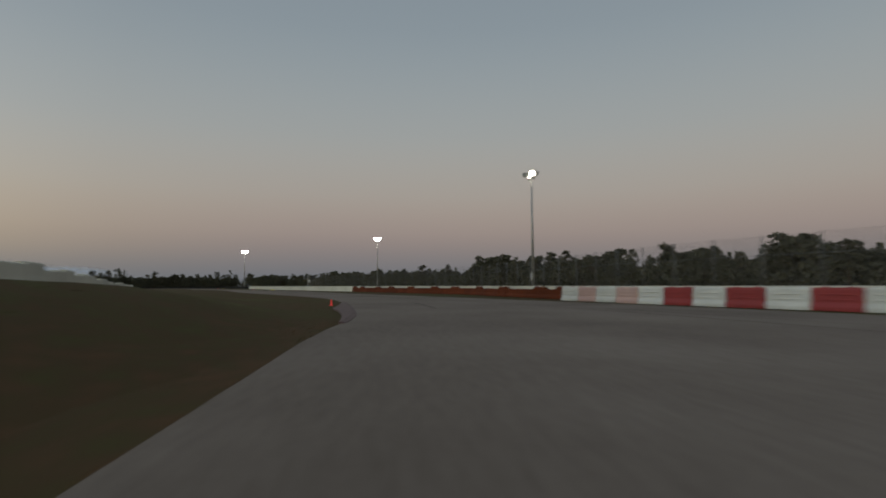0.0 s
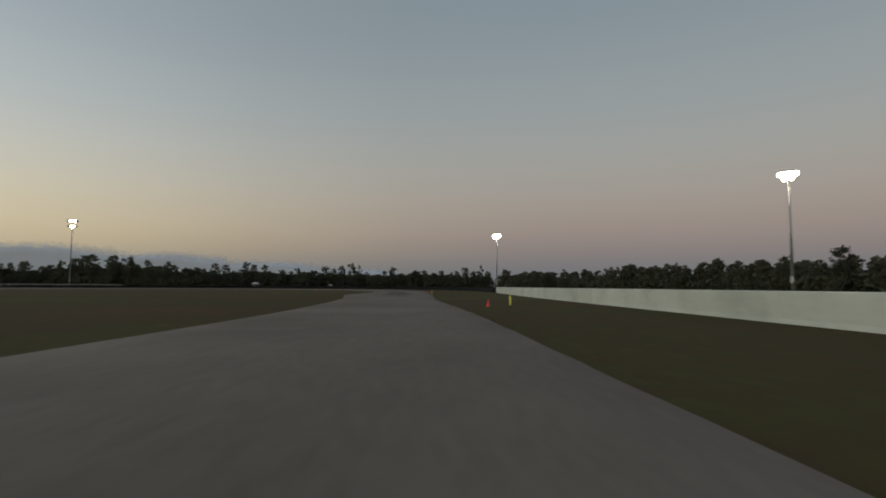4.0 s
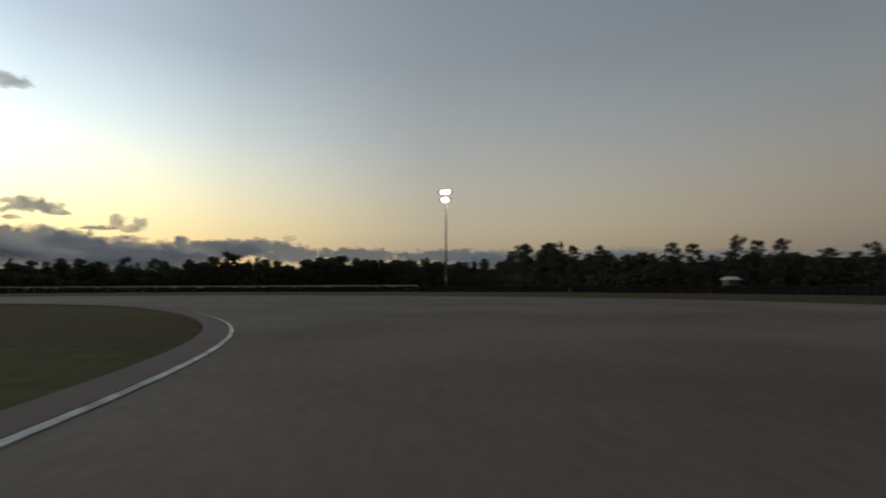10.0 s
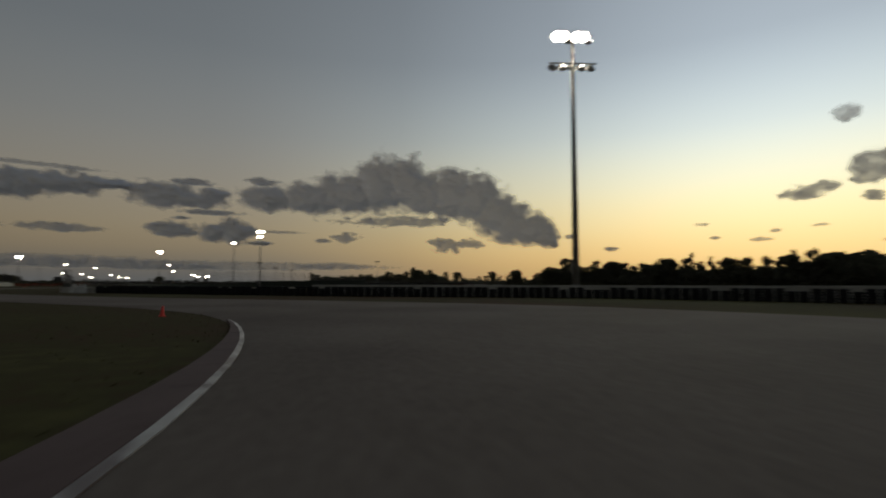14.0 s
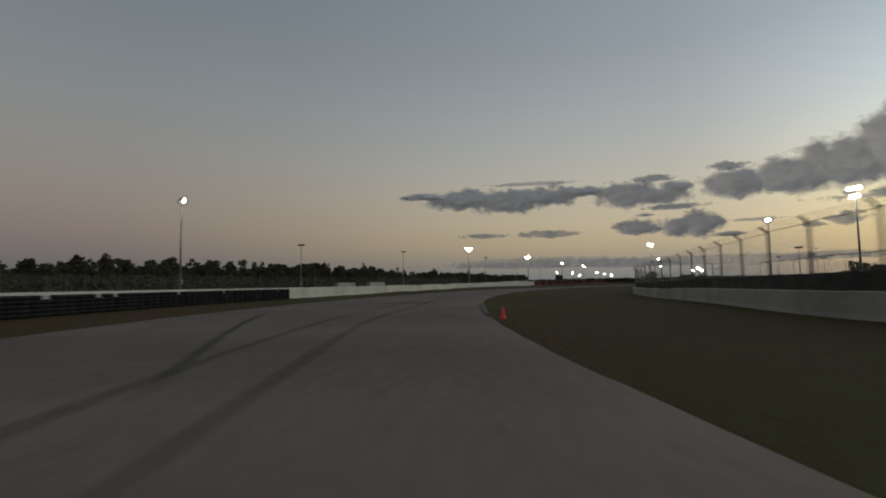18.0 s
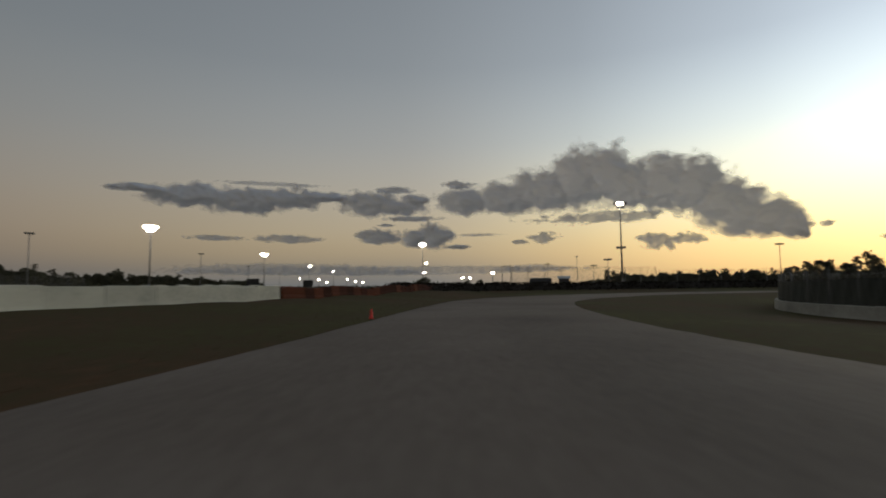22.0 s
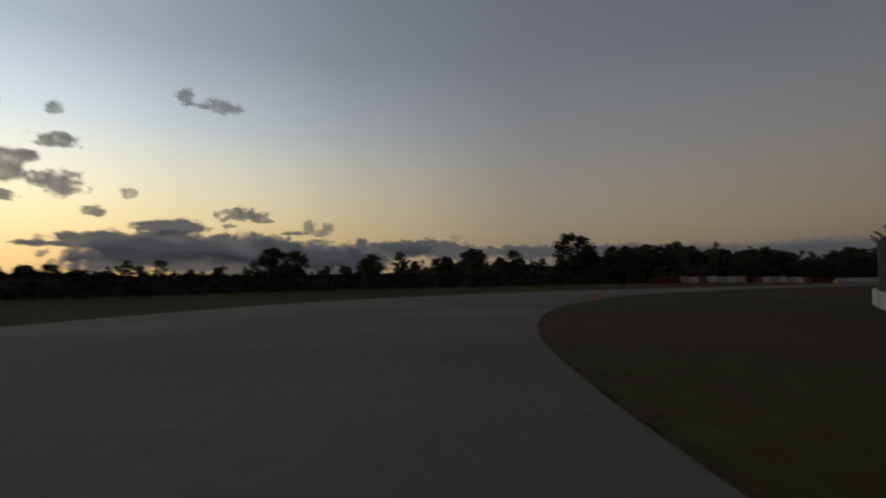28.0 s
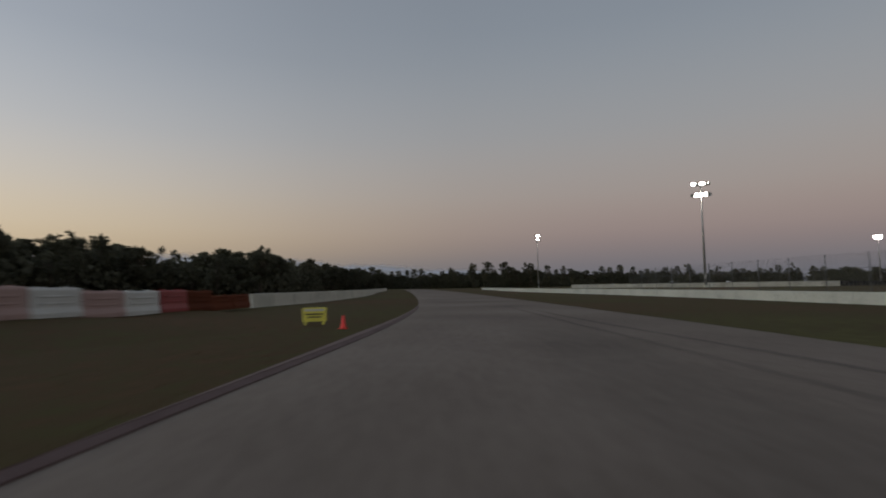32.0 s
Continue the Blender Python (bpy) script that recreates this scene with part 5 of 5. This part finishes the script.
def fence(name, label, line, base, height, bay, start, stop, side, bend=0.0, cloth=0.0, offset=0.25, cables=3, radius=0.045, cable_at=1.0, up=None):
    """Posts, cables and chain link behind a wall; side: +1 stands left of the line."""
    ob = thing(name, label, "fence")
    bm = bmesh.new()
    tube(bm, (0, 0, -base), (0, 0, height - base), radius, radius, 7)
    if bend:
        tube(bm, (0, 0, height - base - 0.01), (0, -side * bend, height - base + bend * 0.75), radius, radius * 0.8, 6)
    post = mesh_of("post", bm, FENCE_STEEL, True)
    panel = link_panel(bay, height - base)
    top = link_panel(bay, bend * 1.25) if bend else None
    sheet = cloth_panel(bay, cloth) if cloth else None
    bm = bmesh.new()
    tube(bm, (-bay / 2, 0, 0), (bay / 2, 0, 0), 0.011, 0.011, 5)
    cable = mesh_of("cable", bm, FENCE_STEEL)
    for x, y, a in along(line, bay, start, stop):
        n = radians(a + 90)
        px, py = x + side * offset * math.cos(n), y + side * offset * math.sin(n)
        lift = up(px, py) if up else 0.0
        part("post", post, None, ob, m=pose(px, py, base + lift, 0, 0, a))
        ax, ay = px + bay / 2 * math.cos(radians(a)), py + bay / 2 * math.sin(radians(a))
        part("mesh_panel", panel, None, ob, m=pose(ax, ay, base + lift, 0, 0, a))
        if top:
            part("overhang_panel", top, None, ob, m=pose(ax, ay, height + lift, side * 53, 0, a))
        for k in range(cables):
            part("cable", cable, None, ob, m=pose(ax, ay, lift + base + (height - base) * cable_at * (k + 1) / cables - 0.02, 0, 0, a))
        if sheet:
            part("windscreen_cloth", sheet, None, ob, m=pose(ax - 0.05 * math.cos(n), ay - 0.05 * math.sin(n), lift + base + 0.02, 0, 0, a))
    return ob


def run(line, x, y):
    """Metres along a line to the place nearest to x, y."""
    seg = np.concatenate([[0], np.cumsum(np.hypot(*np.diff(line[:, :2], axis=0).T))])
    return seg[int(np.argmin(((line[:, :2] - (x, y)) ** 2).sum(1)))]


fence("catch_fence", "high chain-link catch fence on steel posts behind the south wall", s_line, 1.0, 3.4, 2.6, run(s_line, 7.2, -22.6), run(s_line, 121.3, 54.8), -1, offset=0.22, cables=1, radius=0.03, cable_at=0.62)
fence("catch_fence", "chain-link fence with bent posts behind the inner wall", ie_line, 0.7, 3.0, 3.4, run(ie_line, 93.1, 134.4), run(ie_line, 11.3, 65.8), -1, bend=0.3, cloth=0.6, cables=2, up=level)
fence("catch_fence", "chain-link fence half covered with dark green cloth behind the wall", ie_line, 0.7, 3.0, 3.4, run(ie_line, 11.3, 65.8), run(ie_line, -45.4, 73.7), -1, bend=0.3, cloth=1.6, cables=1, up=level)
fence("catch_fence", "fence covered with tall dark green cloth beside the west loop", iw_line, 0.7, 3.4, 3.4, 1.0, run(iw_line, -41, 125.6), -1, bend=0.3, cloth=2.6, cables=1, up=level)
fence("catch_fence", "bare chain-link catch fence behind the low north wall", iw_line, 0.7, 3.2, 3.4, run(iw_line, -39, 127.4), run(iw_line, 24, 186.5), -1, cables=1, radius=0.03, cable_at=0.62, up=level)


# ---------------------------------------------------------------- cones, boards and small things by the track
def cone_meshes():
    bm = bmesh.new()
    n = 16
    prof = ((0.082, 0.025), (0.077, 0.04), (0.058, 0.16), (0.043, 0.27), (0.031, 0.355), (0.024, 0.363))
    rings = [[bm.verts.new((r * math.cos(2 * math.pi * i / n), r * math.sin(2 * math.pi * i / n), z)) for i in range(n)] for r, z in prof]
    for u, w in zip(rings[:-1], rings[1:]):
        for i in range(n):
            bm.faces.new((u[i], u[(i + 1) % n], w[(i + 1) % n], w[i]))
    bm.faces.new(rings[-1])
    body = mesh_of("cone_body", bm, CONE_ORANGE, True)
    bm = bmesh.new()
    box(bm, -0.10, -0.10, 0, 0.10, 0.10, 0.03)
    bmesh.ops.bevel(bm, geom=bm.edges[:], offset=0.01, segments=2, affect="EDGES")
    return body, mesh_of("cone_base", bm, CONE_ORANGE)


CONE_BODY, CONE_BASE = cone_meshes()
for x, y, lab in ((27.6, 11.0, "kerb on the bend"), (135.0, 185.9, "end of the hairpin"), (97.2, 124.4, "inside of the link road"), (27.0, 46.2, "edge of the link road"),
                  (-64.4, 109.6, "inside of the west loop"), (-29.3, 171.9, "yellow board"), (180.4, 117.0, "braking area"), (195.6, 164.5, "white hairpin kerb"), (138.1, 78.6, "straight's grass edge")):
    c = thing("traffic_cone", "orange plastic traffic cone by the " + lab, "cone", x, y, level(x, y), 20 + x, "traffic cones")
    part("cone_body", CONE_BODY, None, c)
    part("cone_base", CONE_BASE, None, c)


def yellow_marker(x, y, turn, h=0.62, w=0.14):
    ob = thing("marker_board", "narrow upright yellow braking marker standing on grass", "marker", x, y, 0, turn, "braking markers")
    bm = bmesh.new()
    box(bm, -0.02, -w / 2, 0.06, 0.02, w / 2, h)
    bmesh.ops.bevel(bm, geom=bm.edges[:], offset=0.008, segments=1, affect="EDGES")
    part("panel", bm, YELLOW, ob)
    bm = bmesh.new()
    box(bm, -0.12, -0.10, 0, 0.12, 0.10, 0.06)
    part("foot", bm, BLACK_PAINT, ob)


for k in range(3):
    yellow_marker(114.5 + 0.16 * k, 60.6 - 0.24 * k, 218, 0.42, 0.10)
yellow_marker(173.1, 110.6, 217, 0.42, 0.10)
yellow_marker(139.2, 77.8, 217, 0.6, 0.12)


def corner_board(x, y, turn):
    ob = thing("corner_board", "small yellow board with dark lettering on short legs", "sign", x, y, 0, turn)
    bm = bmesh.new()
    box(bm, -0.02, -0.36, 0.09, 0.02, 0.36, 0.52)
    bmesh.ops.bevel(bm, geom=bm.edges[:], offset=0.01, segments=1, affect="EDGES")
    part("panel", bm, YELLOW, ob)
    for z, w, high, mat in ((0.41, 0.30, 0.07, PLASTIC_WHITE), (0.30, 0.27, 0.04, BLACK_PAINT), (0.21, 0.20, 0.04, BLACK_PAINT)):
        bm = bmesh.new()
        box(bm, 0.021, -w, z, 0.026, w, z + high)
        part("lettering_bar", bm, mat, ob)
    for s in (-0.27, 0.27):
        bm = bmesh.new()
        box(bm, -0.025, s - 0.03, 0, 0.025, s + 0.03, 0.15)
        box(bm, -0.13, s - 0.03, 0, 0.13, s + 0.03, 0.03)
        part("leg", bm, YELLOW, ob)


corner_board(-28.8, 174.1, 240)


def signal_post(x, y, turn):
    ob = thing("signal_post", "grey steel post carrying a dark signal lamp and white box", "signal", x, y, 0, turn)
    bm = bmesh.new()
    tube(bm, (0, 0, 0), (0, 0, 4.1), 0.07, 0.055, 10)
    part("post", bm, STEEL, ob, smooth=True)
    bm = bmesh.new()
    tube(bm, (0, -0.9, 3.62), (0, 1.3, 3.66), 0.028, 0.028, 7)
    tube(bm, (0, 0, 2.75), (0, -0.75, 2.75), 0.02, 0.02, 6)
    part("arm", bm, DARK_STEEL, ob)
    bm = bmesh.new()
    box(bm, -0.16, 1.2, 3.5, 0.16, 2.05, 3.82)
    bmesh.ops.bevel(bm, geom=bm.edges[:], offset=0.04, segments=2, affect="EDGES")
    lamp = part("signal_lamp", bm, BLACK_PAINT, ob)
    for k in range(2):
        bm = bmesh.new()
        tube(bm, (0.15, 1.42 + 0.4 * k, 3.66), (0.24, 1.42 + 0.4 * k, 3.66), 0.12, 0.12, 12)
        part("visor", bm, BLACK_PAINT, lamp)
    bm = bmesh.new()
    box(bm, -0.12, -0.66, 1.95, 0.12, -0.05, 2.72)
    bmesh.ops.bevel(bm, geom=bm.edges[:], offset=0.02, segments=1, affect="EDGES")
    part("white_box", bm, PLASTIC_WHITE, ob, "white equipment box")
    bm = bmesh.new()
    box(bm, -0.05, -1.75, 2.6, 0.05, -0.95, 3.75)
    part("dark_panel", bm, BLACK_PAINT, ob, "dark display panel")
    bm = bmesh.new()
    box(bm, -0.1, -0.14, 1.0, 0.1, 0.14, 1.35)
    part("junction_box", bm, STEEL, ob)


signal_post(122.8, 55.2, 37)


def lug_barrier(x, y, turn):
    ob = thing("water_barrier", "white plastic water barrier with upright lugs before the inner wall", "barrier", x, y, 0, turn, "white barriers at the wall end")
    part("body", barrier_mesh(1.9, 0.82, PLASTIC_WHITE), None, ob)
    for s in (-0.5, 0.5):
        bm = bmesh.new()
        tube(bm, (s, 0, 0.8), (s, 0, 1.0), 0.14, 0.09, 10)
        tube(bm, (s, 0, 1.0), (s, 0, 1.12), 0.13, 0.13, 10)
        part("lug", bm, PLASTIC_WHITE, ob, smooth=True)


lug_barrier(93.9, 137.1, 66)
lug_barrier(94.6, 139.2, 70)


# ---------------------------------------------------------------- parked car
def wheel(parent, x, y):
    bm = bmesh.new()
    n = 20
    prof = ((0.22, -0.10), (0.30, -0.10), (0.325, -0.07), (0.325, 0.07), (0.30, 0.10), (0.22, 0.10))
    rings = [[bm.verts.new((r * math.cos(2 * math.pi * i / n), w, r * math.sin(2 * math.pi * i / n))) for i in range(n)] for r, w in prof]
    for u, v in zip(rings, rings[1:] + rings[:1]):
        for i in range(n):
            bm.faces.new((u[i], u[(i + 1) % n], v[(i + 1) % n], v[i]))
    w = part("wheel", bm, TYRE, parent, smooth=True, m=pose(x, y, 0.325))
    bm = bmesh.new()
    tube(bm, (0, -0.085, 0), (0, 0.085, 0), 0.215, 0.215, 18)
    part("rim", bm, STEEL, w)


def car(x, y, turn):
    ob = thing("car", "white two-door coupe parked on the grass by the tyre wall", "car", x, y, 0.0, turn)
    bm = bmesh.new()
    # stations along the length: x, half width low, half width high, bottom, shoulder
    st = ((2.15, 0.62, 0.58, 0.30, 0.55), (2.05, 0.78, 0.72, 0.22, 0.68), (1.55, 0.86, 0.80, 0.20, 0.80), (0.75, 0.87, 0.82, 0.19, 0.90), (-0.4, 0.87, 0.82, 0.19, 0.92), (-1.4, 0.87, 0.82, 0.20, 0.95), (-1.95, 0.80, 0.74, 0.26, 0.93), (-2.12, 0.66, 0.62, 0.34, 0.80))
    rings = []
    for sx, wl, wh, b, s in st:
        pts = ((-wl, b), (wl, b), (wl + 0.02, (b + s) / 2), (wh, s), (wh * 0.85, s + 0.035), (-wh * 0.85, s + 0.035), (-wh, s), (-wl - 0.02, (b + s) / 2))
        rings.append([bm.verts.new((sx, p[0], p[1])) for p in pts])
    for u, v in zip(rings[:-1], rings[1:]):
        for i in range(8):
            bm.faces.new((u[i], v[i], v[(i + 1) % 8], u[(i + 1) % 8]))
    bm.faces.new(rings[0])
    bm.faces.new(rings[-1][::-1])
    bmesh.ops.recalc_face_normals(bm, faces=bm.faces[:])
    part("body", bm, CAR_WHITE, ob, smooth=True)
    v = ((0.85, -0.74, 0.92), (0.85, 0.74, 0.92), (-1.55, 0.72, 0.96), (-1.55, -0.72, 0.96), (0.05, -0.58, 1.27), (0.05, 0.58, 1.27), (-0.85, 0.57, 1.27), (-0.85, -0.57, 1.27))
    for nm, f in (("windscreen", (0, 1, 5, 4)), ("side_window", (1, 2, 6, 5)), ("rear_window", (2, 3, 7, 6)), ("side_window", (3, 0, 4, 7))):
        bm = bmesh.new()
        q = [Vector(v[i]) for i in f]
        n = (q[1] - q[0]).cross(q[3] - q[0]).normalized() * 0.012
        a, b = [bm.verts.new(p) for p in q], [bm.verts.new(p - n) for p in q]
        bm.faces.new(a)
        bm.faces.new(b[::-1])
        for m in range(4):
            bm.faces.new((a[m], b[m], b[(m + 1) % 4], a[(m + 1) % 4]))
        bmesh.ops.recalc_face_normals(bm, faces=bm.faces[:])
        part(nm, bm, GLASS_DARK, ob)
    bm = bmesh.new()
    box(bm, -0.92, -0.60, 1.265, 0.10, 0.60, 1.31)
    bmesh.ops.bevel(bm, geom=bm.edges[:], offset=0.02, segments=2, affect="EDGES")
    part("roof", bm, CAR_WHITE, ob, smooth=True)
    for s in (-1, 1):
        for a, b in (((0.85, 0.74, 0.93), (0.07, 0.585, 1.275)), ((-1.5, 0.72, 0.96), (-0.86, 0.575, 1.275)), ((-0.35, 0.74, 0.94), (-0.40, 0.585, 1.275))):
            bm = bmesh.new()
            tube(bm, (a[0], s * a[1], a[2]), (b[0], s * b[1], b[2]), 0.035, 0.03, 6)
            part("pillar", bm, CAR_WHITE, ob)
        bm = bmesh.new()
        box(bm, 1.92, s * 0.60 - 0.14, 0.56, 2.10, s * 0.60 + 0.14, 0.68)
        part("headlight", bm, LAMP_OFF, ob)
        bm = bmesh.new()
        box(bm, -2.10, s * 0.58 - 0.16, 0.66, -1.98, s * 0.58 + 0.16, 0.80)
        part("tail_light", bm, PLASTIC_RED, ob)
        bm = bmesh.new()
        box(bm, 0.50, s * 0.92 - 0.08, 0.92, 0.66, s * 0.92 + 0.08, 1.04)
        part("mirror", bm, CAR_WHITE, ob)
        for wx in (1.35, -1.30):
            wheel(ob, wx, s * 0.79)


car(121.6, 235.6, 228)


# ---------------------------------------------------------------- far buildings and vehicles
def trailer(x, y, turn, length, label):
    ob = thing("trailer", label, "trailer", x, y, 0, turn, "parked trailers")
    bm = bmesh.new()
    box(bm, -length / 2, -1.25, 0.9, length / 2, 1.25, 2.9)
    bmesh.ops.bevel(bm, geom=bm.edges[:], offset=0.06, segments=2, affect="EDGES")
    part("body", bm, STEEL, ob)
    for wx in (-length * 0.36, -length * 0.26, length * 0.3):
        for s in (-1.1, 1.1):
            bm = bmesh.new()
            tube(bm, (wx, s - 0.12, 0.5), (wx, s + 0.12, 0.5), 0.5, 0.5, 14)
            part("wheel", bm, TYRE, ob)
    bm = bmesh.new()
    box(bm, -length / 2 + 0.3, -0.9, 0.75, length / 2 - 0.3, 0.9, 0.9)
    part("chassis", bm, DARK_STEEL, ob)


trailer(3.6, -113.8, 28, 12, "long pale enclosed trailer parked beyond the wall")
trailer(21.3, -110.4, 20, 11, "pale enclosed trailer parked beyond the wall")


def motorhome(x, y, turn):
    ob = thing("motorhome", "dark motorhome with a pale roof parked behind the bank", "vehicle", x, y, 0, turn)
    ob.scale = (0.85, 1.0, 1.14)
    bm = bmesh.new()
    extrude_profile(bm, ((-1.15, 0.5), (1.15, 0.5), (1.18, 2.3), (1.0, 2.75), (-1.0, 2.75), (-1.18, 2.3)), -2.9, 2.7)
    part("body", bm, DARK_STEEL, ob)
    bm = bmesh.new()
    box(bm, -2.8, -1.0, 2.75, 2.5, 1.0, 2.86)
    part("roof", bm, PLASTIC_WHITE, ob, "pale roof")
    for wx in (-1.7, 1.8):
        for s in (-1.0, 1.0):
            bm = bmesh.new()
            tube(bm, (wx, s - 0.12, 0.42), (wx, s + 0.12, 0.42), 0.42, 0.42, 14)
            part("wheel", bm, TYRE, ob)
    for wx in (-1.6, -0.2, 1.2):
        for s in (-1, 1):
            bm = bmesh.new()
            box(bm, wx - 0.5, s * 1.17 - 0.02, 1.45, wx + 0.5, s * 1.17 + 0.02, 2.1)
            part("window", bm, GLASS_DARK, ob)


motorhome(-65.8, 16.8, 111)


def hut(x, y, turn, w, d, h, label):
    ob = thing("hut", label, "hut", x, y, 0, turn)
    bm = bmesh.new()
    box(bm, -w / 2, -d / 2, 0, w / 2, d / 2, h)
    part("wall", bm, DARK_STEEL, ob)
    bm = bmesh.new()
    extrude_profile(bm, ((-d / 2 - 0.25, h), (d / 2 + 0.25, h), (d / 2 + 0.2, h + 0.12), (0, h + 0.6), (-d / 2 - 0.2, h + 0.12)), -w / 2 - 0.25, w / 2 + 0.25)
    part("roof", bm, PLASTIC_WHITE, ob, "pale pitched roof")
    bm = bmesh.new()
    box(bm, -0.4, d / 2 - 0.01, 0, 0.4, d / 2 + 0.03, h - 0.1)
    part("door", bm, BARK, ob)


hut(240.5, 260.1, 200, 1.9, 1.7, 1.75, "small hut with a pale roof before the woods")
hut(264.0, 239.5, 230, 1.7, 1.5, 1.3, "small pale-roofed shelter before the woods")
hut(-67.4, 21.5, 107, 2.2, 2.2, 3.0, "dark hut with a pale roof behind the bank")


def display_board(x, y, turn):
    ob = thing("display_board", "dark square display board on two posts", "sign", x, y, 0, turn, "display boards")
    bm = bmesh.new()
    box(bm, -0.3, -2.6, 3.2, 0.3, 2.6, 6.6)
    bmesh.ops.bevel(bm, geom=bm.edges[:], offset=0.05, segments=1, affect="EDGES")
    part("panel", bm, BLACK_PAINT, ob)
    for s in (-1.8, 1.8):
        bm = bmesh.new()
        tube(bm, (0, s, 0), (0, s, 3.3), 0.12, 0.12, 8)
        part("post", bm, STEEL, ob)


display_board(-106.4, -132.3, 45)
display_board(-155.8, -150.6, 50)


def net_fence(x0, y0, x1, y1, h, n):
    ob = thing("net_fence", "very tall sports netting on thin poles", "fence")
    a = math.degrees(math.atan2(y1 - y0, x1 - x0))
    bay = math.hypot(x1 - x0, y1 - y0) / n
    bm = bmesh.new()
    tube(bm, (0, 0, 0), (0, 0, h), 0.14, 0.10, 8)
    pole = mesh_of("pole", bm, STEEL)
    net = link_panel(bay, h)
    for i in range(n + 1):
        x, y = x0 + (x1 - x0) * i / n, y0 + (y1 - y0) * i / n
        part("pole", pole, None, ob, m=pose(x, y, 0, 0, 0, a))
        if i < n:
            part("net", net, None, ob, m=pose(x + (x1 - x0) / n / 2, y + (y1 - y0) / n / 2, 0, 0, 0, a))


net_fence(-155.9, -31.8, -204.8, 16.7, 10.0, 9)


def goal_post(x, y, turn, w, h):
    ob = thing("goal_post", "tall square steel frame at the end of the sports netting", "frame", x, y, 0, turn)
    for sgn in (-1, 1):
        bm = bmesh.new()
        tube(bm, (0, sgn * w / 2, 0), (0, sgn * w / 2, h), 0.16, 0.14, 8)
        part("post", bm, STEEL, ob)
    bm = bmesh.new()
    tube(bm, (0, -w / 2, h - 0.1), (0, w / 2, h - 0.1), 0.14, 0.14, 8)
    part("crossbar", bm, STEEL, ob)


goal_post(-153.4, -32.2, 26, 3.9, 10.3)
net_fence(-204.8, 16.7, -226.0, 84.0, 8.4, 8)


# ---------------------------------------------------------------- grass at the edges of the road
def grass_tufts():
    rng = np.random.default_rng(3)
    V, F = [], []
    k = 0
    d = ROAD_LINE[:, 2:] - ROAD_LINE[:, :2]
    past = ROAD_LINE[:, 2:] + d / np.hypot(d[:, 0], d[:, 1])[:, None] * 5.2
    FIELD = terrain(past[:, 0], past[:, 1])[:, None]
    for i in range(20, len(ROAD_LINE) - 40):
        lx, ly, rx, ry = ROAD_LINE[i]
        d = math.hypot(lx - rx, ly - ry)
        ox, oy = (lx - rx) / d, (ly - ry) / d
        for bx, by, s in ((lx, ly, 1), (rx, ry, -1)):
            for _ in range(30):
                u = 0.12 + 5.0 * rng.random() ** 2.2
                t = rng.uniform(-0.8, 0.8)
                x, y = bx + ox * s * u - oy * t, by + oy * s * u + ox * t
                h, w, a = rng.uniform(0.008, 0.024), rng.uniform(0.02, 0.05), rng.uniform(0, 6.28)
                z = bank_height(x, y) + (FIELD[i, 0] * u / 5.2 if s < 0 else 0.0)
                V += [(x - w * math.cos(a), y - w * math.sin(a), z - 0.01), (x + w * math.cos(a), y + w * math.sin(a), z - 0.01), (x + rng.uniform(-0.04, 0.04), y + rng.uniform(-0.04, 0.04), z + h)]
                F.append((k, k + 1, k + 2))
                k += 3
    tagged(new("grass", grid_mesh("grass", V, F, GRASS)), "short dry grass tufts along the track edges", "grass", kind="stuff")


grass_tufts()
